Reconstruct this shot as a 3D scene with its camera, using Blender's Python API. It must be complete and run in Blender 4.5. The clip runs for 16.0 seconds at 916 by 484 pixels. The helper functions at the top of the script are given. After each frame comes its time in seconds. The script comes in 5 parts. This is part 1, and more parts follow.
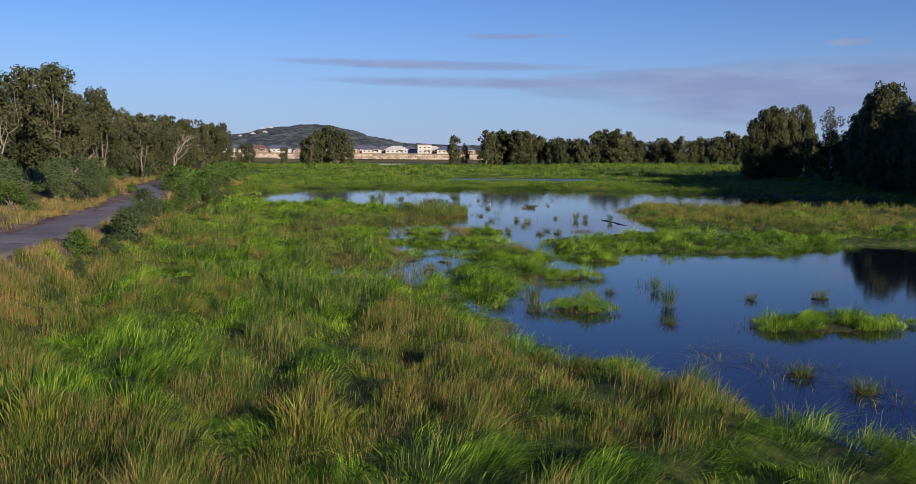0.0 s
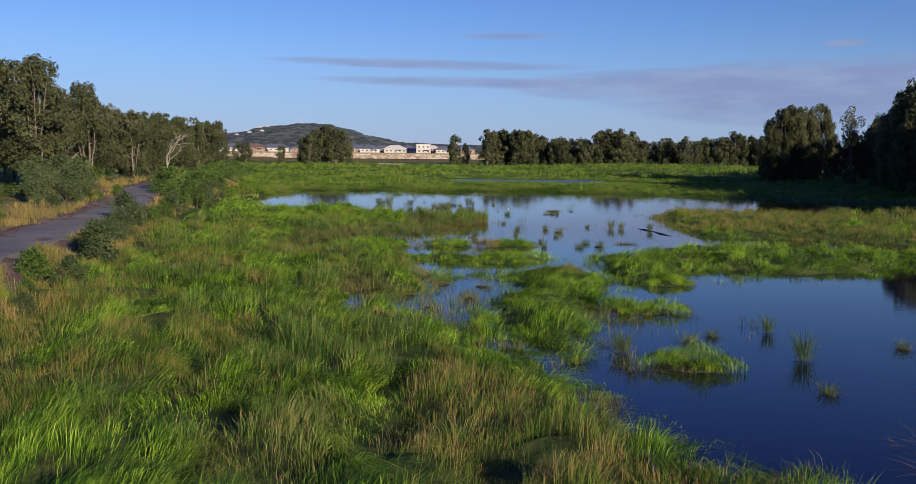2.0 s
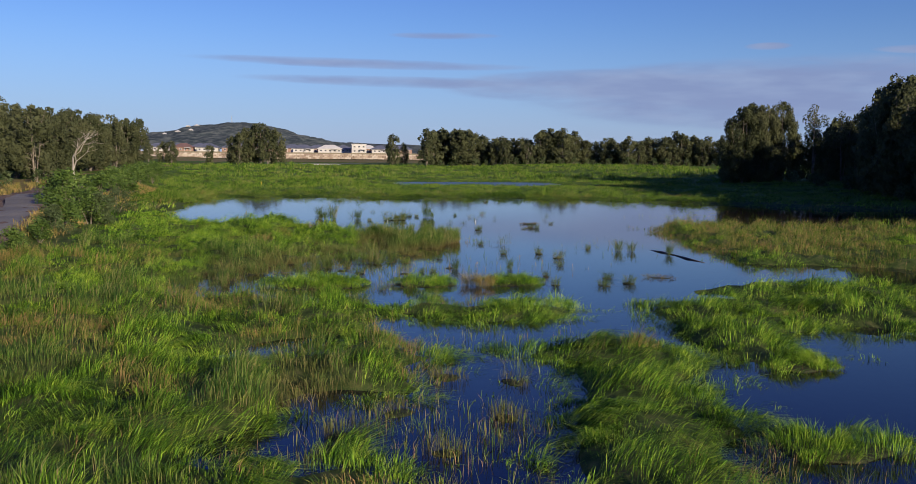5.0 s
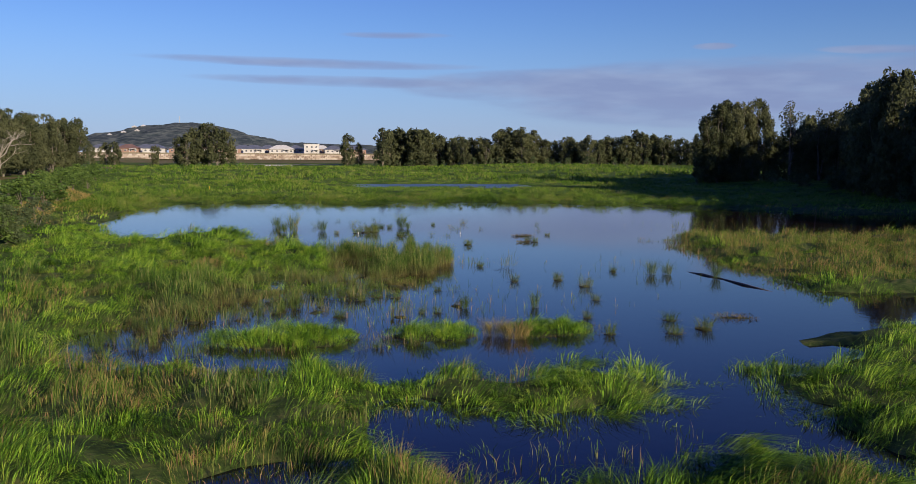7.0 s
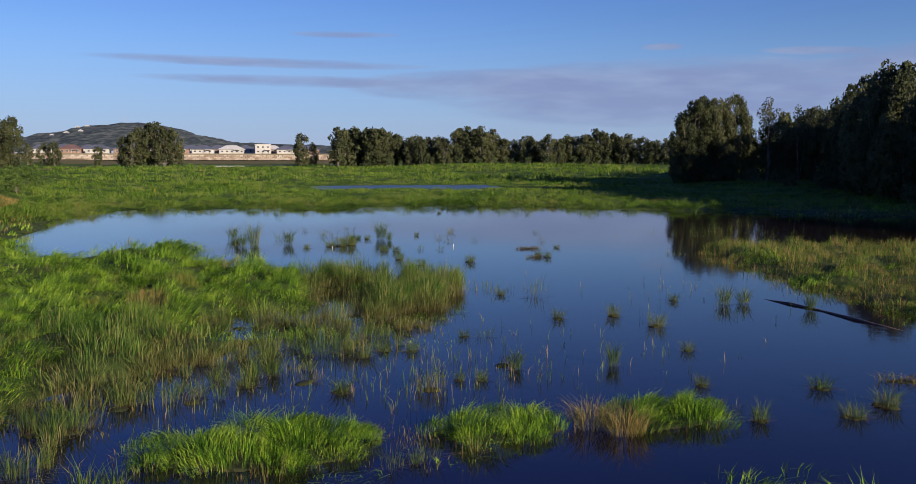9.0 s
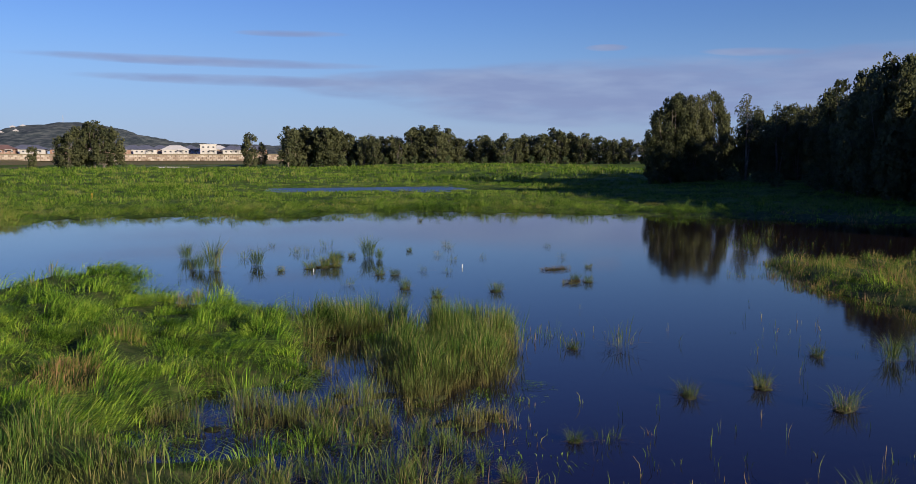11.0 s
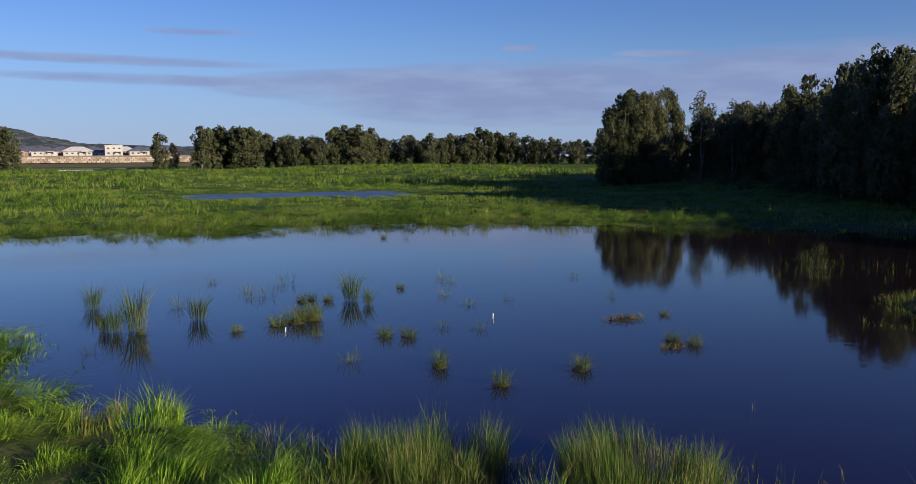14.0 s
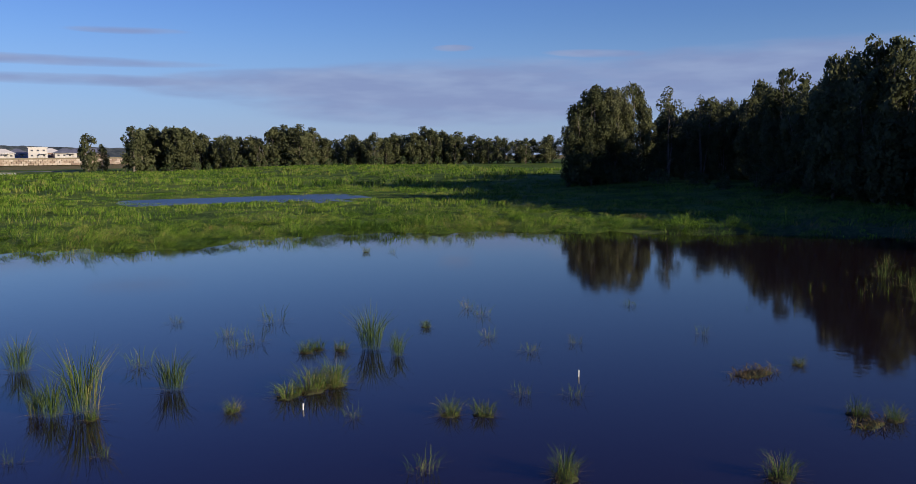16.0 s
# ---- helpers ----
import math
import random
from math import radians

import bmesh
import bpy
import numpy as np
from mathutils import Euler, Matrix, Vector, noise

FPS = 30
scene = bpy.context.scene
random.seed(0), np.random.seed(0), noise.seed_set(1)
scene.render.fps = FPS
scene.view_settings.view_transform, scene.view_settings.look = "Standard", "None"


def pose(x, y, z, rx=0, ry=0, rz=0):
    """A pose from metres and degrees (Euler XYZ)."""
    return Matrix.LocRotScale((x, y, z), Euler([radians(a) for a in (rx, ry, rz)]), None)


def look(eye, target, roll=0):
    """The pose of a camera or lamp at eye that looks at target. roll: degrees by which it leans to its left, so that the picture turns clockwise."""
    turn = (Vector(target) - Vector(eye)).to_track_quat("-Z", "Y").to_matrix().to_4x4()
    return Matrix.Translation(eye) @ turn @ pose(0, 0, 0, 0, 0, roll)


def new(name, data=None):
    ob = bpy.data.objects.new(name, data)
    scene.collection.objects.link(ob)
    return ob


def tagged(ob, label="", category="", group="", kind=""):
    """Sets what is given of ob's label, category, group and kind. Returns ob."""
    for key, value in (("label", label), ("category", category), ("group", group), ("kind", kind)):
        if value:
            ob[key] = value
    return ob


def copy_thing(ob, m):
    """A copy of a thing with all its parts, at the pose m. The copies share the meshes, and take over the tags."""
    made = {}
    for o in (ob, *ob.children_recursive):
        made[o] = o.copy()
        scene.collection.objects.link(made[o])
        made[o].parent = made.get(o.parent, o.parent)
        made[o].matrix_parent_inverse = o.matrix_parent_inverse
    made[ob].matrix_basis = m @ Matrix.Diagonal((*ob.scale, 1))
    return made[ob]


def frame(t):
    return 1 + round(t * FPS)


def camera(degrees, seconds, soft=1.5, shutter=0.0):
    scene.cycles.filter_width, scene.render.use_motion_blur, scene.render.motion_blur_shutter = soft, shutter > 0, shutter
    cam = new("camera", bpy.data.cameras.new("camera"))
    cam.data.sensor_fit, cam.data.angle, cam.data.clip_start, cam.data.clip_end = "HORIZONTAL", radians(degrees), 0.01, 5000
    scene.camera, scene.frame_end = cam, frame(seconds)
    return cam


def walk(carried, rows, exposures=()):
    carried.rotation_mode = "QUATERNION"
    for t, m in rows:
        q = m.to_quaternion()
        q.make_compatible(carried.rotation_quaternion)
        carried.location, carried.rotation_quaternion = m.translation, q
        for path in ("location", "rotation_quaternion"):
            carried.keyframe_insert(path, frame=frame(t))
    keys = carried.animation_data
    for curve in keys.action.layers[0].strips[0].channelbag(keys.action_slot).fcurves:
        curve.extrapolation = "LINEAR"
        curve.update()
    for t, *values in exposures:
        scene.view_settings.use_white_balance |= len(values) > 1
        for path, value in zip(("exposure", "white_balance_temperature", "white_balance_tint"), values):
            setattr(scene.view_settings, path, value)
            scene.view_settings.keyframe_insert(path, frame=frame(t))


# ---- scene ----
cam = camera(55.9, 16.0, soft=0.62)
PATH = [
    (0, (2.394, -7.578, 4.734), (2.547, -5.594, 4.538), 0.4),
    (0.5, (2.117, -5.884, 4.724), (2.27, -3.899, 4.528), 0.5),
    (1, (1.825, -4.143, 4.721), (1.978, -2.158, 4.525), 0.5),
    (1.5, (1.561, -2.398, 4.746), (1.715, -0.414, 4.55), 0.5),
    (2, (1.255, -0.511, 4.817), (1.416, 1.473, 4.62), 0.6),
    (2.5, (1.019, 1.531, 4.841), (1.205, 3.512, 4.644), 0.6),
    (3, (0.803, 3.625, 4.872), (1.013, 5.605, 4.675), 0.6),
    (3.5, (0.718, 5.663, 4.893), (0.949, 7.64, 4.697), 0.6),
    (4, (0.667, 7.898, 4.937), (0.924, 9.872, 4.741), 0.6),
    (6.5, (0.212, 19.614, 5.079), (0.602, 21.565, 4.883), 0.4),
    (7, (0.074, 21.917, 5.123), (0.491, 23.863, 4.927), 0.3),
    (7.5, (-0.021, 24.17, 5.138), (0.423, 26.11, 4.943), 0.3),
    (8, (-0.109, 26.452, 5.118), (0.362, 28.386, 4.922), 0.2),
    (8.5, (-0.168, 28.74, 5.073), (0.329, 30.667, 4.878), 0.2),
    (9, (-0.272, 31.1, 5.053), (0.251, 33.02, 4.857), 0.1),
    (11.5, (-0.612, 42.875, 5.099), (0.057, 44.75, 4.903), 0.0),
    (12, (-0.587, 44.967, 5.171), (0.113, 46.83, 4.975), -0.0),
    (12.5, (-0.517, 46.871, 5.234), (0.212, 48.723, 5.038), -0.1),
    (13, (-0.478, 48.798, 5.273), (0.281, 50.638, 5.077), -0.2),
    (13.5, (-0.399, 50.73, 5.269), (0.389, 52.558, 5.072), -0.2),
    (14, (-0.367, 52.779, 5.32), (0.451, 54.593, 5.123), -0.3),
    (14.5, (-0.321, 54.834, 5.348), (0.528, 56.634, 5.151), -0.4),
    (15, (-0.277, 56.985, 5.368), (0.606, 58.769, 5.17), -0.5),
    (15.5, (-0.206, 59.028, 5.366), (0.708, 60.796, 5.168), -0.6),
    (16, (-0.157, 61.167, 5.4), (0.791, 62.916, 5.201), -0.7),
]
walk(cam, [(t, look(e, a, r)) for t, e, a, r in PATH])

# ---- world, sun, exposure ----
SUN_AZ = math.atan2(0.48, -0.877)      # compass angle of the sun, from +y towards +x
SUN_EL = radians(14.5)
SKY_STRENGTH = 0.075
SUN_STRENGTH = 5.0
scene.view_settings.exposure = 0.47


def make_world():
    world = bpy.data.worlds.new("sky")
    scene.world = world
    world.use_nodes = True
    nt = world.node_tree
    nt.nodes.clear()
    N = lambda kind, **kw: build_node(nt, kind, **kw)
    out = N("ShaderNodeOutputWorld")
    bg = N("ShaderNodeBackground")
    bg.inputs["Strength"].default_value = SKY_STRENGTH
    sky = N("ShaderNodeTexSky")
    sky.sky_type = "NISHITA"
    sky.sun_disc = False
    sky.sun_elevation = SUN_EL
    sky.sun_rotation = SUN_AZ
    sky.altitude = 20
    sky.air_density = 1.0
    sky.dust_density = 0.1
    sky.ozone_density = 5.0
    co = N("ShaderNodeTexCoord")
    sep = N("ShaderNodeSeparateXYZ")
    nt.links.new(co.outputs["Generated"], sep.inputs[0])
    az = mathn(nt, "ARCTAN2", sep.outputs["X"], sep.outputs["Y"])
    el = mathn(nt, "ARCSINE", sep.outputs["Z"])
    azd = mathn(nt, "MULTIPLY", az, 57.2958)
    eld = mathn(nt, "MULTIPLY", el, 57.2958)
    comb = N("ShaderNodeCombineXYZ")
    nt.links.new(mathn(nt, "MULTIPLY", azd, 0.16), comb.inputs[0])
    nt.links.new(mathn(nt, "MULTIPLY", eld, 0.8), comb.inputs[1])
    noi = N("ShaderNodeTexNoise")
    noi.inputs["Scale"].default_value = 1.0
    noi.inputs["Detail"].default_value = 6.0
    noi.inputs["Roughness"].default_value = 0.55
    nt.links.new(comb.outputs[0], noi.inputs["Vector"])

    def patch(a0, e0, ra, re, tilt=0.0):
        """A soft oval of cloud: 1 in its middle, 0 at its rim; degrees."""
        da = mathn(nt, "SUBTRACT", azd, a0)
        de = mathn(nt, "SUBTRACT", mathn(nt, "SUBTRACT", eld, e0), mathn(nt, "MULTIPLY", da, tilt))
        qa = mathn(nt, "POWER", mathn(nt, "ABSOLUTE", mathn(nt, "DIVIDE", da, ra)), 2.0)
        qe = mathn(nt, "POWER", mathn(nt, "ABSOLUTE", mathn(nt, "DIVIDE", de, re)), 2.0)
        return mathn(nt, "MAXIMUM", mathn(nt, "SUBTRACT", 1.0, mathn(nt, "ADD", qa, qe)), 0.0)
    total = None
    for args in CLOUDS:
        p = patch(*args)
        if args[3] < 0.45:      # thin streaks are fainter
            p = mathn(nt, "MULTIPLY", p, 0.72)
        total = p if total is None else mathn(nt, "MAXIMUM", total, p)
    dens = mathn(nt, "SUBTRACT", mathn(nt, "ADD", mathn(nt, "MULTIPLY", total, 0.9), mathn(nt, "MULTIPLY", noi.outputs["Fac"], 1.2)), 0.42)
    ramp = N("ShaderNodeMapRange")
    ramp.interpolation_type = "SMOOTHSTEP"
    nt.links.new(dens, ramp.inputs["Value"])
    ramp.inputs["From Min"].default_value = 0.0
    ramp.inputs["From Max"].default_value = 1.0
    ramp.inputs["To Max"].default_value = 0.88
    has = mathn(nt, "MULTIPLY", ramp.outputs[0], mathn(nt, "MINIMUM", mathn(nt, "MULTIPLY", total, 4.0), 1.0))
    mix = N("ShaderNodeMix", data_type="RGBA")
    nt.links.new(has, mix.inputs["Factor"])
    tint = N("ShaderNodeMix", data_type="RGBA")
    tint.blend_type = "MULTIPLY"
    tint.inputs["Factor"].default_value = 1.0
    tint.inputs["B"].default_value = SKY_TINT
    nt.links.new(sky.outputs[0], tint.inputs["A"])
    # bluish air low over the horizon
    low = N("ShaderNodeMapRange")
    low.interpolation_type = "SMOOTHSTEP"
    nt.links.new(eld, low.inputs["Value"])
    low.inputs["From Min"].default_value, low.inputs["From Max"].default_value = 0.0, 9.0
    low.inputs["To Min"].default_value, low.inputs["To Max"].default_value = 0.6, 0.0
    air = N("ShaderNodeMix", data_type="RGBA")
    nt.links.new(low.outputs[0], air.inputs["Factor"])
    nt.links.new(tint.outputs["Result"], air.inputs["A"])
    air.inputs["B"].default_value = HORIZON_AIR
    # the sky opposite the sun deepens with height
    high = N("ShaderNodeMapRange")
    high.interpolation_type = "SMOOTHSTEP"
    nt.links.new(eld, high.inputs["Value"])
    high.inputs["From Min"].default_value, high.inputs["From Max"].default_value = 6.0, 26.0
    deep = N("ShaderNodeMix", data_type="RGBA")
    deep.blend_type = "MULTIPLY"
    nt.links.new(high.outputs[0], deep.inputs["Factor"])
    nt.links.new(air.outputs["Result"], deep.inputs["A"])
    deep.inputs["B"].default_value = (0.44, 0.56, 1.1, 1)
    nt.links.new(deep.outputs["Result"], mix.inputs["A"])
    puff = N("ShaderNodeTexNoise")
    puff.inputs["Scale"].default_value = 1.3
    puff.inputs["Detail"].default_value = 3.0
    nt.links.new(comb.outputs[0], puff.inputs["Vector"])
    lit = N("ShaderNodeMapRange")
    nt.links.new(puff.outputs["Fac"], lit.inputs["Value"])
    lit.inputs["From Min"].default_value, lit.inputs["From Max"].default_value = 0.42, 0.75
    body = N("ShaderNodeMix", data_type="RGBA")
    nt.links.new(lit.outputs[0], body.inputs["Factor"])
    body.inputs["A"].default_value, body.inputs["B"].default_value = CLOUD_COLOUR, CLOUD_LIGHT
    nt.links.new(body.outputs["Result"], mix.inputs["B"])
    nt.links.new(mix.outputs["Result"], bg.inputs["Color"])
    nt.links.new(bg.outputs[0], out.inputs[0])


CLOUDS = [(2.5, 5.95, 12, 0.36, -0.012), (7, 4.8, 13, 0.42, -0.012), (20, 4.6, 13, 1.25, 0.0), (29, 4.1, 17, 2.4, 0.01), (47, 4.7, 18, 2.3, 0.03),
          (28.3, 6.95, 1.5, 0.25, 0.0), (37.9, 6.4, 4.0, 0.32, -0.04), (8.0, 7.8, 4.0, 0.26, 0.0)]
CLOUD_COLOUR = (2.3, 2.9, 5.0, 1)
CLOUD_LIGHT = (2.95, 3.7, 5.75, 1)
HORIZON_AIR = (2.8, 3.95, 6.8, 1)
SKY_TINT = (0.93, 0.93, 1.21, 1)


def build_node(nt, kind, **kw):
    n = nt.nodes.new(kind)
    if "data_type" in kw:
        n.data_type = kw["data_type"]
    return n


def mathn(nt, op, a, b=None):
    n = nt.nodes.new("ShaderNodeMath")
    n.operation = op
    for i, v in enumerate((a, b)):
        if v is None:
            continue
        if isinstance(v, (int, float)):
            n.inputs[i].default_value = v
        else:
            nt.links.new(v, n.inputs[i])
    return n.outputs[0]


make_world()
sun = new("sun", bpy.data.lights.new("sun", "SUN"))
sun.data.energy = SUN_STRENGTH
sun.data.angle = radians(0.6)
sun.data.color = (1.0, 0.85, 0.64)
to_sun = Vector((math.sin(SUN_AZ) * math.cos(SUN_EL), math.cos(SUN_AZ) * math.cos(SUN_EL), math.sin(SUN_EL)))
sun.matrix_world = look(to_sun * 300, (0, 0, 0))


# ---- materials ----
def material(name, stops, scale=1.0, foot=None, broad=0.0, rough=0.8, fine=0.0, per_island=0.0, per_object=0.0, translucent=0.0, bump=0.0, bump_scale=20.0, spec=0.3, detail=4.0, metal=0.0, clump=0.0):
    """Colour from a ramp over noise in metres, varied finely, per blade or per thing; with relief."""
    m = bpy.data.materials.new(name)
    m.use_nodes = True
    nt = m.node_tree
    nt.nodes.clear()
    out = nt.nodes.new("ShaderNodeOutputMaterial")
    bsdf = nt.nodes.new("ShaderNodeBsdfPrincipled")
    bsdf.inputs["Roughness"].default_value = rough
    bsdf.inputs["Specular IOR Level"].default_value = spec
    bsdf.inputs["Metallic"].default_value = metal
    geo = nt.nodes.new("ShaderNodeNewGeometry")
    n1 = nt.nodes.new("ShaderNodeTexNoise")
    n1.inputs["Scale"].default_value = scale
    n1.inputs["Detail"].default_value = detail
    nt.links.new(geo.outputs["Position"], n1.inputs["Vector"])
    fac = n1.outputs["Fac"]
    if fine:
        n2 = nt.nodes.new("ShaderNodeTexNoise")
        n2.inputs["Scale"].default_value = scale * 14
        n2.inputs["Detail"].default_value = 3
        nt.links.new(geo.outputs["Position"], n2.inputs["Vector"])
        fac = mathn(nt, "ADD", fac, mathn(nt, "MULTIPLY", mathn(nt, "SUBTRACT", n2.outputs["Fac"], 0.5), fine))
    if broad:
        n3 = nt.nodes.new("ShaderNodeTexNoise")
        n3.inputs["Scale"].default_value = 0.11
        n3.inputs["Detail"].default_value = 2
        nt.links.new(geo.outputs["Position"], n3.inputs["Vector"])
        fac = mathn(nt, "ADD", fac, mathn(nt, "MULTIPLY", mathn(nt, "SUBTRACT", n3.outputs["Fac"], 0.5), broad))
    if clump:
        n4 = nt.nodes.new("ShaderNodeTexNoise")
        n4.inputs["Scale"].default_value = 2.7
        n4.inputs["Detail"].default_value = 1.5
        nt.links.new(geo.outputs["Position"], n4.inputs["Vector"])
        fac = mathn(nt, "ADD", fac, mathn(nt, "MULTIPLY", mathn(nt, "SUBTRACT", n4.outputs["Fac"], 0.5), clump))
    if per_island:
        fac = mathn(nt, "ADD", fac, mathn(nt, "MULTIPLY", mathn(nt, "SUBTRACT", geo.outputs["Random Per Island"], 0.5), per_island))
    if per_object:
        info = nt.nodes.new("ShaderNodeObjectInfo")
        fac = mathn(nt, "ADD", fac, mathn(nt, "MULTIPLY", mathn(nt, "SUBTRACT", info.outputs["Random"], 0.5), per_object))
    ramp = nt.nodes.new("ShaderNodeValToRGB")
    els = ramp.color_ramp.elements
    while len(els) < len(stops):
        els.new(0.5)
    for e, (p, c) in zip(els, stops):
        e.position = p
        e.color = (*c, 1)
    nt.links.new(fac, ramp.inputs[0])
    colour = ramp.outputs[0]
    if foot:
        # old straw-coloured stems near the roots
        sp = nt.nodes.new("ShaderNodeSeparateXYZ")
        nt.links.new(geo.outputs["Position"], sp.inputs[0])
        mr = nt.nodes.new("ShaderNodeMapRange")
        nt.links.new(sp.outputs["Z"], mr.inputs["Value"])
        mr.inputs["From Min"].default_value, mr.inputs["From Max"].default_value = 0.05, 0.5
        mr.inputs["To Min"].default_value, mr.inputs["To Max"].default_value = 0.75, 0.0
        mx = nt.nodes.new("ShaderNodeMix")
        mx.data_type = "RGBA"
        nt.links.new(mr.outputs[0], mx.inputs["Factor"])
        nt.links.new(colour, mx.inputs["A"])
        mx.inputs["B"].default_value = (*foot, 1)
        colour = mx.outputs["Result"]
    nt.links.new(colour, bsdf.inputs["Base Color"])
    if bump:
        nb = nt.nodes.new("ShaderNodeTexNoise")
        nb.inputs["Scale"].default_value = bump_scale
        nb.inputs["Detail"].default_value = 5
        nt.links.new(geo.outputs["Position"], nb.inputs["Vector"])
        b = nt.nodes.new("ShaderNodeBump")
        b.inputs["Strength"].default_value = bump
        b.inputs["Distance"].default_value = 0.5 / bump_scale
        nt.links.new(nb.outputs["Fac"], b.inputs["Height"])
        nt.links.new(b.outputs[0], bsdf.inputs["Normal"])
    last = bsdf.outputs[0]
    if translucent:
        tr = nt.nodes.new("ShaderNodeBsdfTranslucent")
        nt.links.new(colour, tr.inputs["Color"])
        mix = nt.nodes.new("ShaderNodeMixShader")
        mix.inputs[0].default_value = translucent
        nt.links.new(last, mix.inputs[1])
        nt.links.new(tr.outputs[0], mix.inputs[2])
        last = mix.outputs[0]
    nt.links.new(last, out.inputs[0])
    return m


M_GRASS = material("marsh_grass", [(0.16, (0.0249, 0.0621, 0.0068)), (0.4, (0.0847, 0.1865, 0.0158)), (0.62, (0.1865, 0.3446, 0.0271)), (0.92, (0.3503, 0.4633, 0.0565))],
                   scale=0.9, per_island=0.75, clump=1.4, translucent=0.27, rough=0.6, broad=0.5, spec=0.08)
M_RUSH = material("rush", [(0.2, (0.0353, 0.0806, 0.0182)), (0.5, (0.0907, 0.1663, 0.0283)), (0.7, (0.1613, 0.2318, 0.0454)), (0.95, (0.2722, 0.2419, 0.0958))],
                  scale=0.8, per_island=0.9, clump=0.9, translucent=0.26, rough=0.6, foot=(0.15, 0.11, 0.05), broad=0.4, spec=0.05)
M_TUFT = material("pond_rush", [(0.2, (0.04, 0.07, 0.018)), (0.5, (0.085, 0.14, 0.03)), (0.72, (0.14, 0.18, 0.045)), (0.92, (0.25, 0.19, 0.09))],
                  scale=0.8, per_island=0.7, translucent=0.3, rough=0.6, spec=0.1)
M_SEDGE = material("sedge", [(0.18, (0.0462, 0.0935, 0.0165)), (0.44, (0.121, 0.2035, 0.0286)), (0.66, (0.22, 0.22, 0.055)), (0.92, (0.341, 0.209, 0.099))],
                   scale=0.9, per_island=0.8, clump=1.0, translucent=0.26, rough=0.6, broad=0.45, spec=0.06)
M_STRAW = material("dead_rush", [(0.2, (0.05, 0.035, 0.016)), (0.5, (0.12, 0.085, 0.035)), (0.75, (0.2, 0.15, 0.06)), (0.95, (0.11, 0.15, 0.03))],
                   scale=0.8, per_island=0.8, rough=0.7, spec=0.1)
M_FIELD = material("field_grass", [(0.3, (0.036, 0.076, 0.012)), (0.46, (0.092, 0.175, 0.021)), (0.6, (0.168, 0.265, 0.034)), (0.78, (0.235, 0.232, 0.07))],
                   scale=0.35, fine=0.6, per_island=0.4, translucent=0.28, rough=0.7, broad=0.7, spec=0.05)
M_DRY = material("dry_grass", [(0.2, (0.11, 0.13, 0.03)), (0.5, (0.24, 0.19, 0.055)), (0.8, (0.4, 0.27, 0.1))],
                 scale=0.5, per_island=0.6, translucent=0.25, rough=0.7)
M_MEADOW = material("meadow_turf", [(0.3, (0.034, 0.062, 0.011)), (0.5, (0.075, 0.125, 0.018)), (0.7, (0.13, 0.165, 0.034))], scale=0.2, fine=0.9, rough=0.9, bump=0.15, bump_scale=3, broad=0.5, spec=0.05)
M_MUD = material("marsh_floor", [(0.3, (0.011, 0.015, 0.006)), (0.5, (0.022, 0.03, 0.009)), (0.7, (0.042, 0.04, 0.016))], scale=1.2, fine=0.4, rough=0.85, bump=0.6, bump_scale=6)
M_THATCH = material("grass_thatch", [(0.3, (0.0256, 0.0416, 0.0112)), (0.5, (0.0544, 0.0832, 0.0192)), (0.7, (0.112, 0.1152, 0.0384))], scale=2.5, fine=0.5, rough=0.9, bump=0.5, bump_scale=9, spec=0.1)
M_DRYSOIL = material("dry_verge", [(0.3, (0.12, 0.1, 0.045)), (0.5, (0.2, 0.16, 0.07)), (0.7, (0.1, 0.12, 0.035))], scale=0.25, fine=0.5, rough=0.95, bump=0.1, bump_scale=8, spec=0.05)
M_LEAF = material("she_oak_foliage", [(0.2, (0.056, 0.068, 0.034)), (0.5, (0.104, 0.116, 0.057)), (0.8, (0.165, 0.172, 0.088))], scale=0.25, fine=0.2, per_island=0.15, per_object=0.25, translucent=0.45, rough=0.8, spec=0.03)
M_LEAF_GREEN = material("green_foliage", [(0.2, (0.04, 0.07, 0.016)), (0.5, (0.075, 0.13, 0.026)), (0.8, (0.14, 0.2, 0.045))], scale=0.5, fine=0.3, per_island=0.5, per_object=0.2, translucent=0.25, rough=0.6, spec=0.15)
M_BARK = material("bark", [(0.3, (0.1, 0.085, 0.065)), (0.6, (0.2, 0.17, 0.135)), (0.8, (0.3, 0.27, 0.22))], scale=2.0, fine=0.5, rough=0.9, bump=0.5, bump_scale=15)
M_LEAF_GREY = material("grey_green_foliage", [(0.2, (0.04, 0.06, 0.026)), (0.5, (0.075, 0.105, 0.042)), (0.8, (0.12, 0.15, 0.07))], scale=0.6, fine=0.3, per_island=0.4, per_object=0.2, translucent=0.2, rough=0.6, spec=0.1)
M_PATH = material("asphalt_path", [(0.3, (0.12, 0.115, 0.112)), (0.6, (0.165, 0.158, 0.15)), (0.8, (0.21, 0.2, 0.185))], scale=0.3, fine=0.5, rough=0.9, bump=0.4, bump_scale=60)
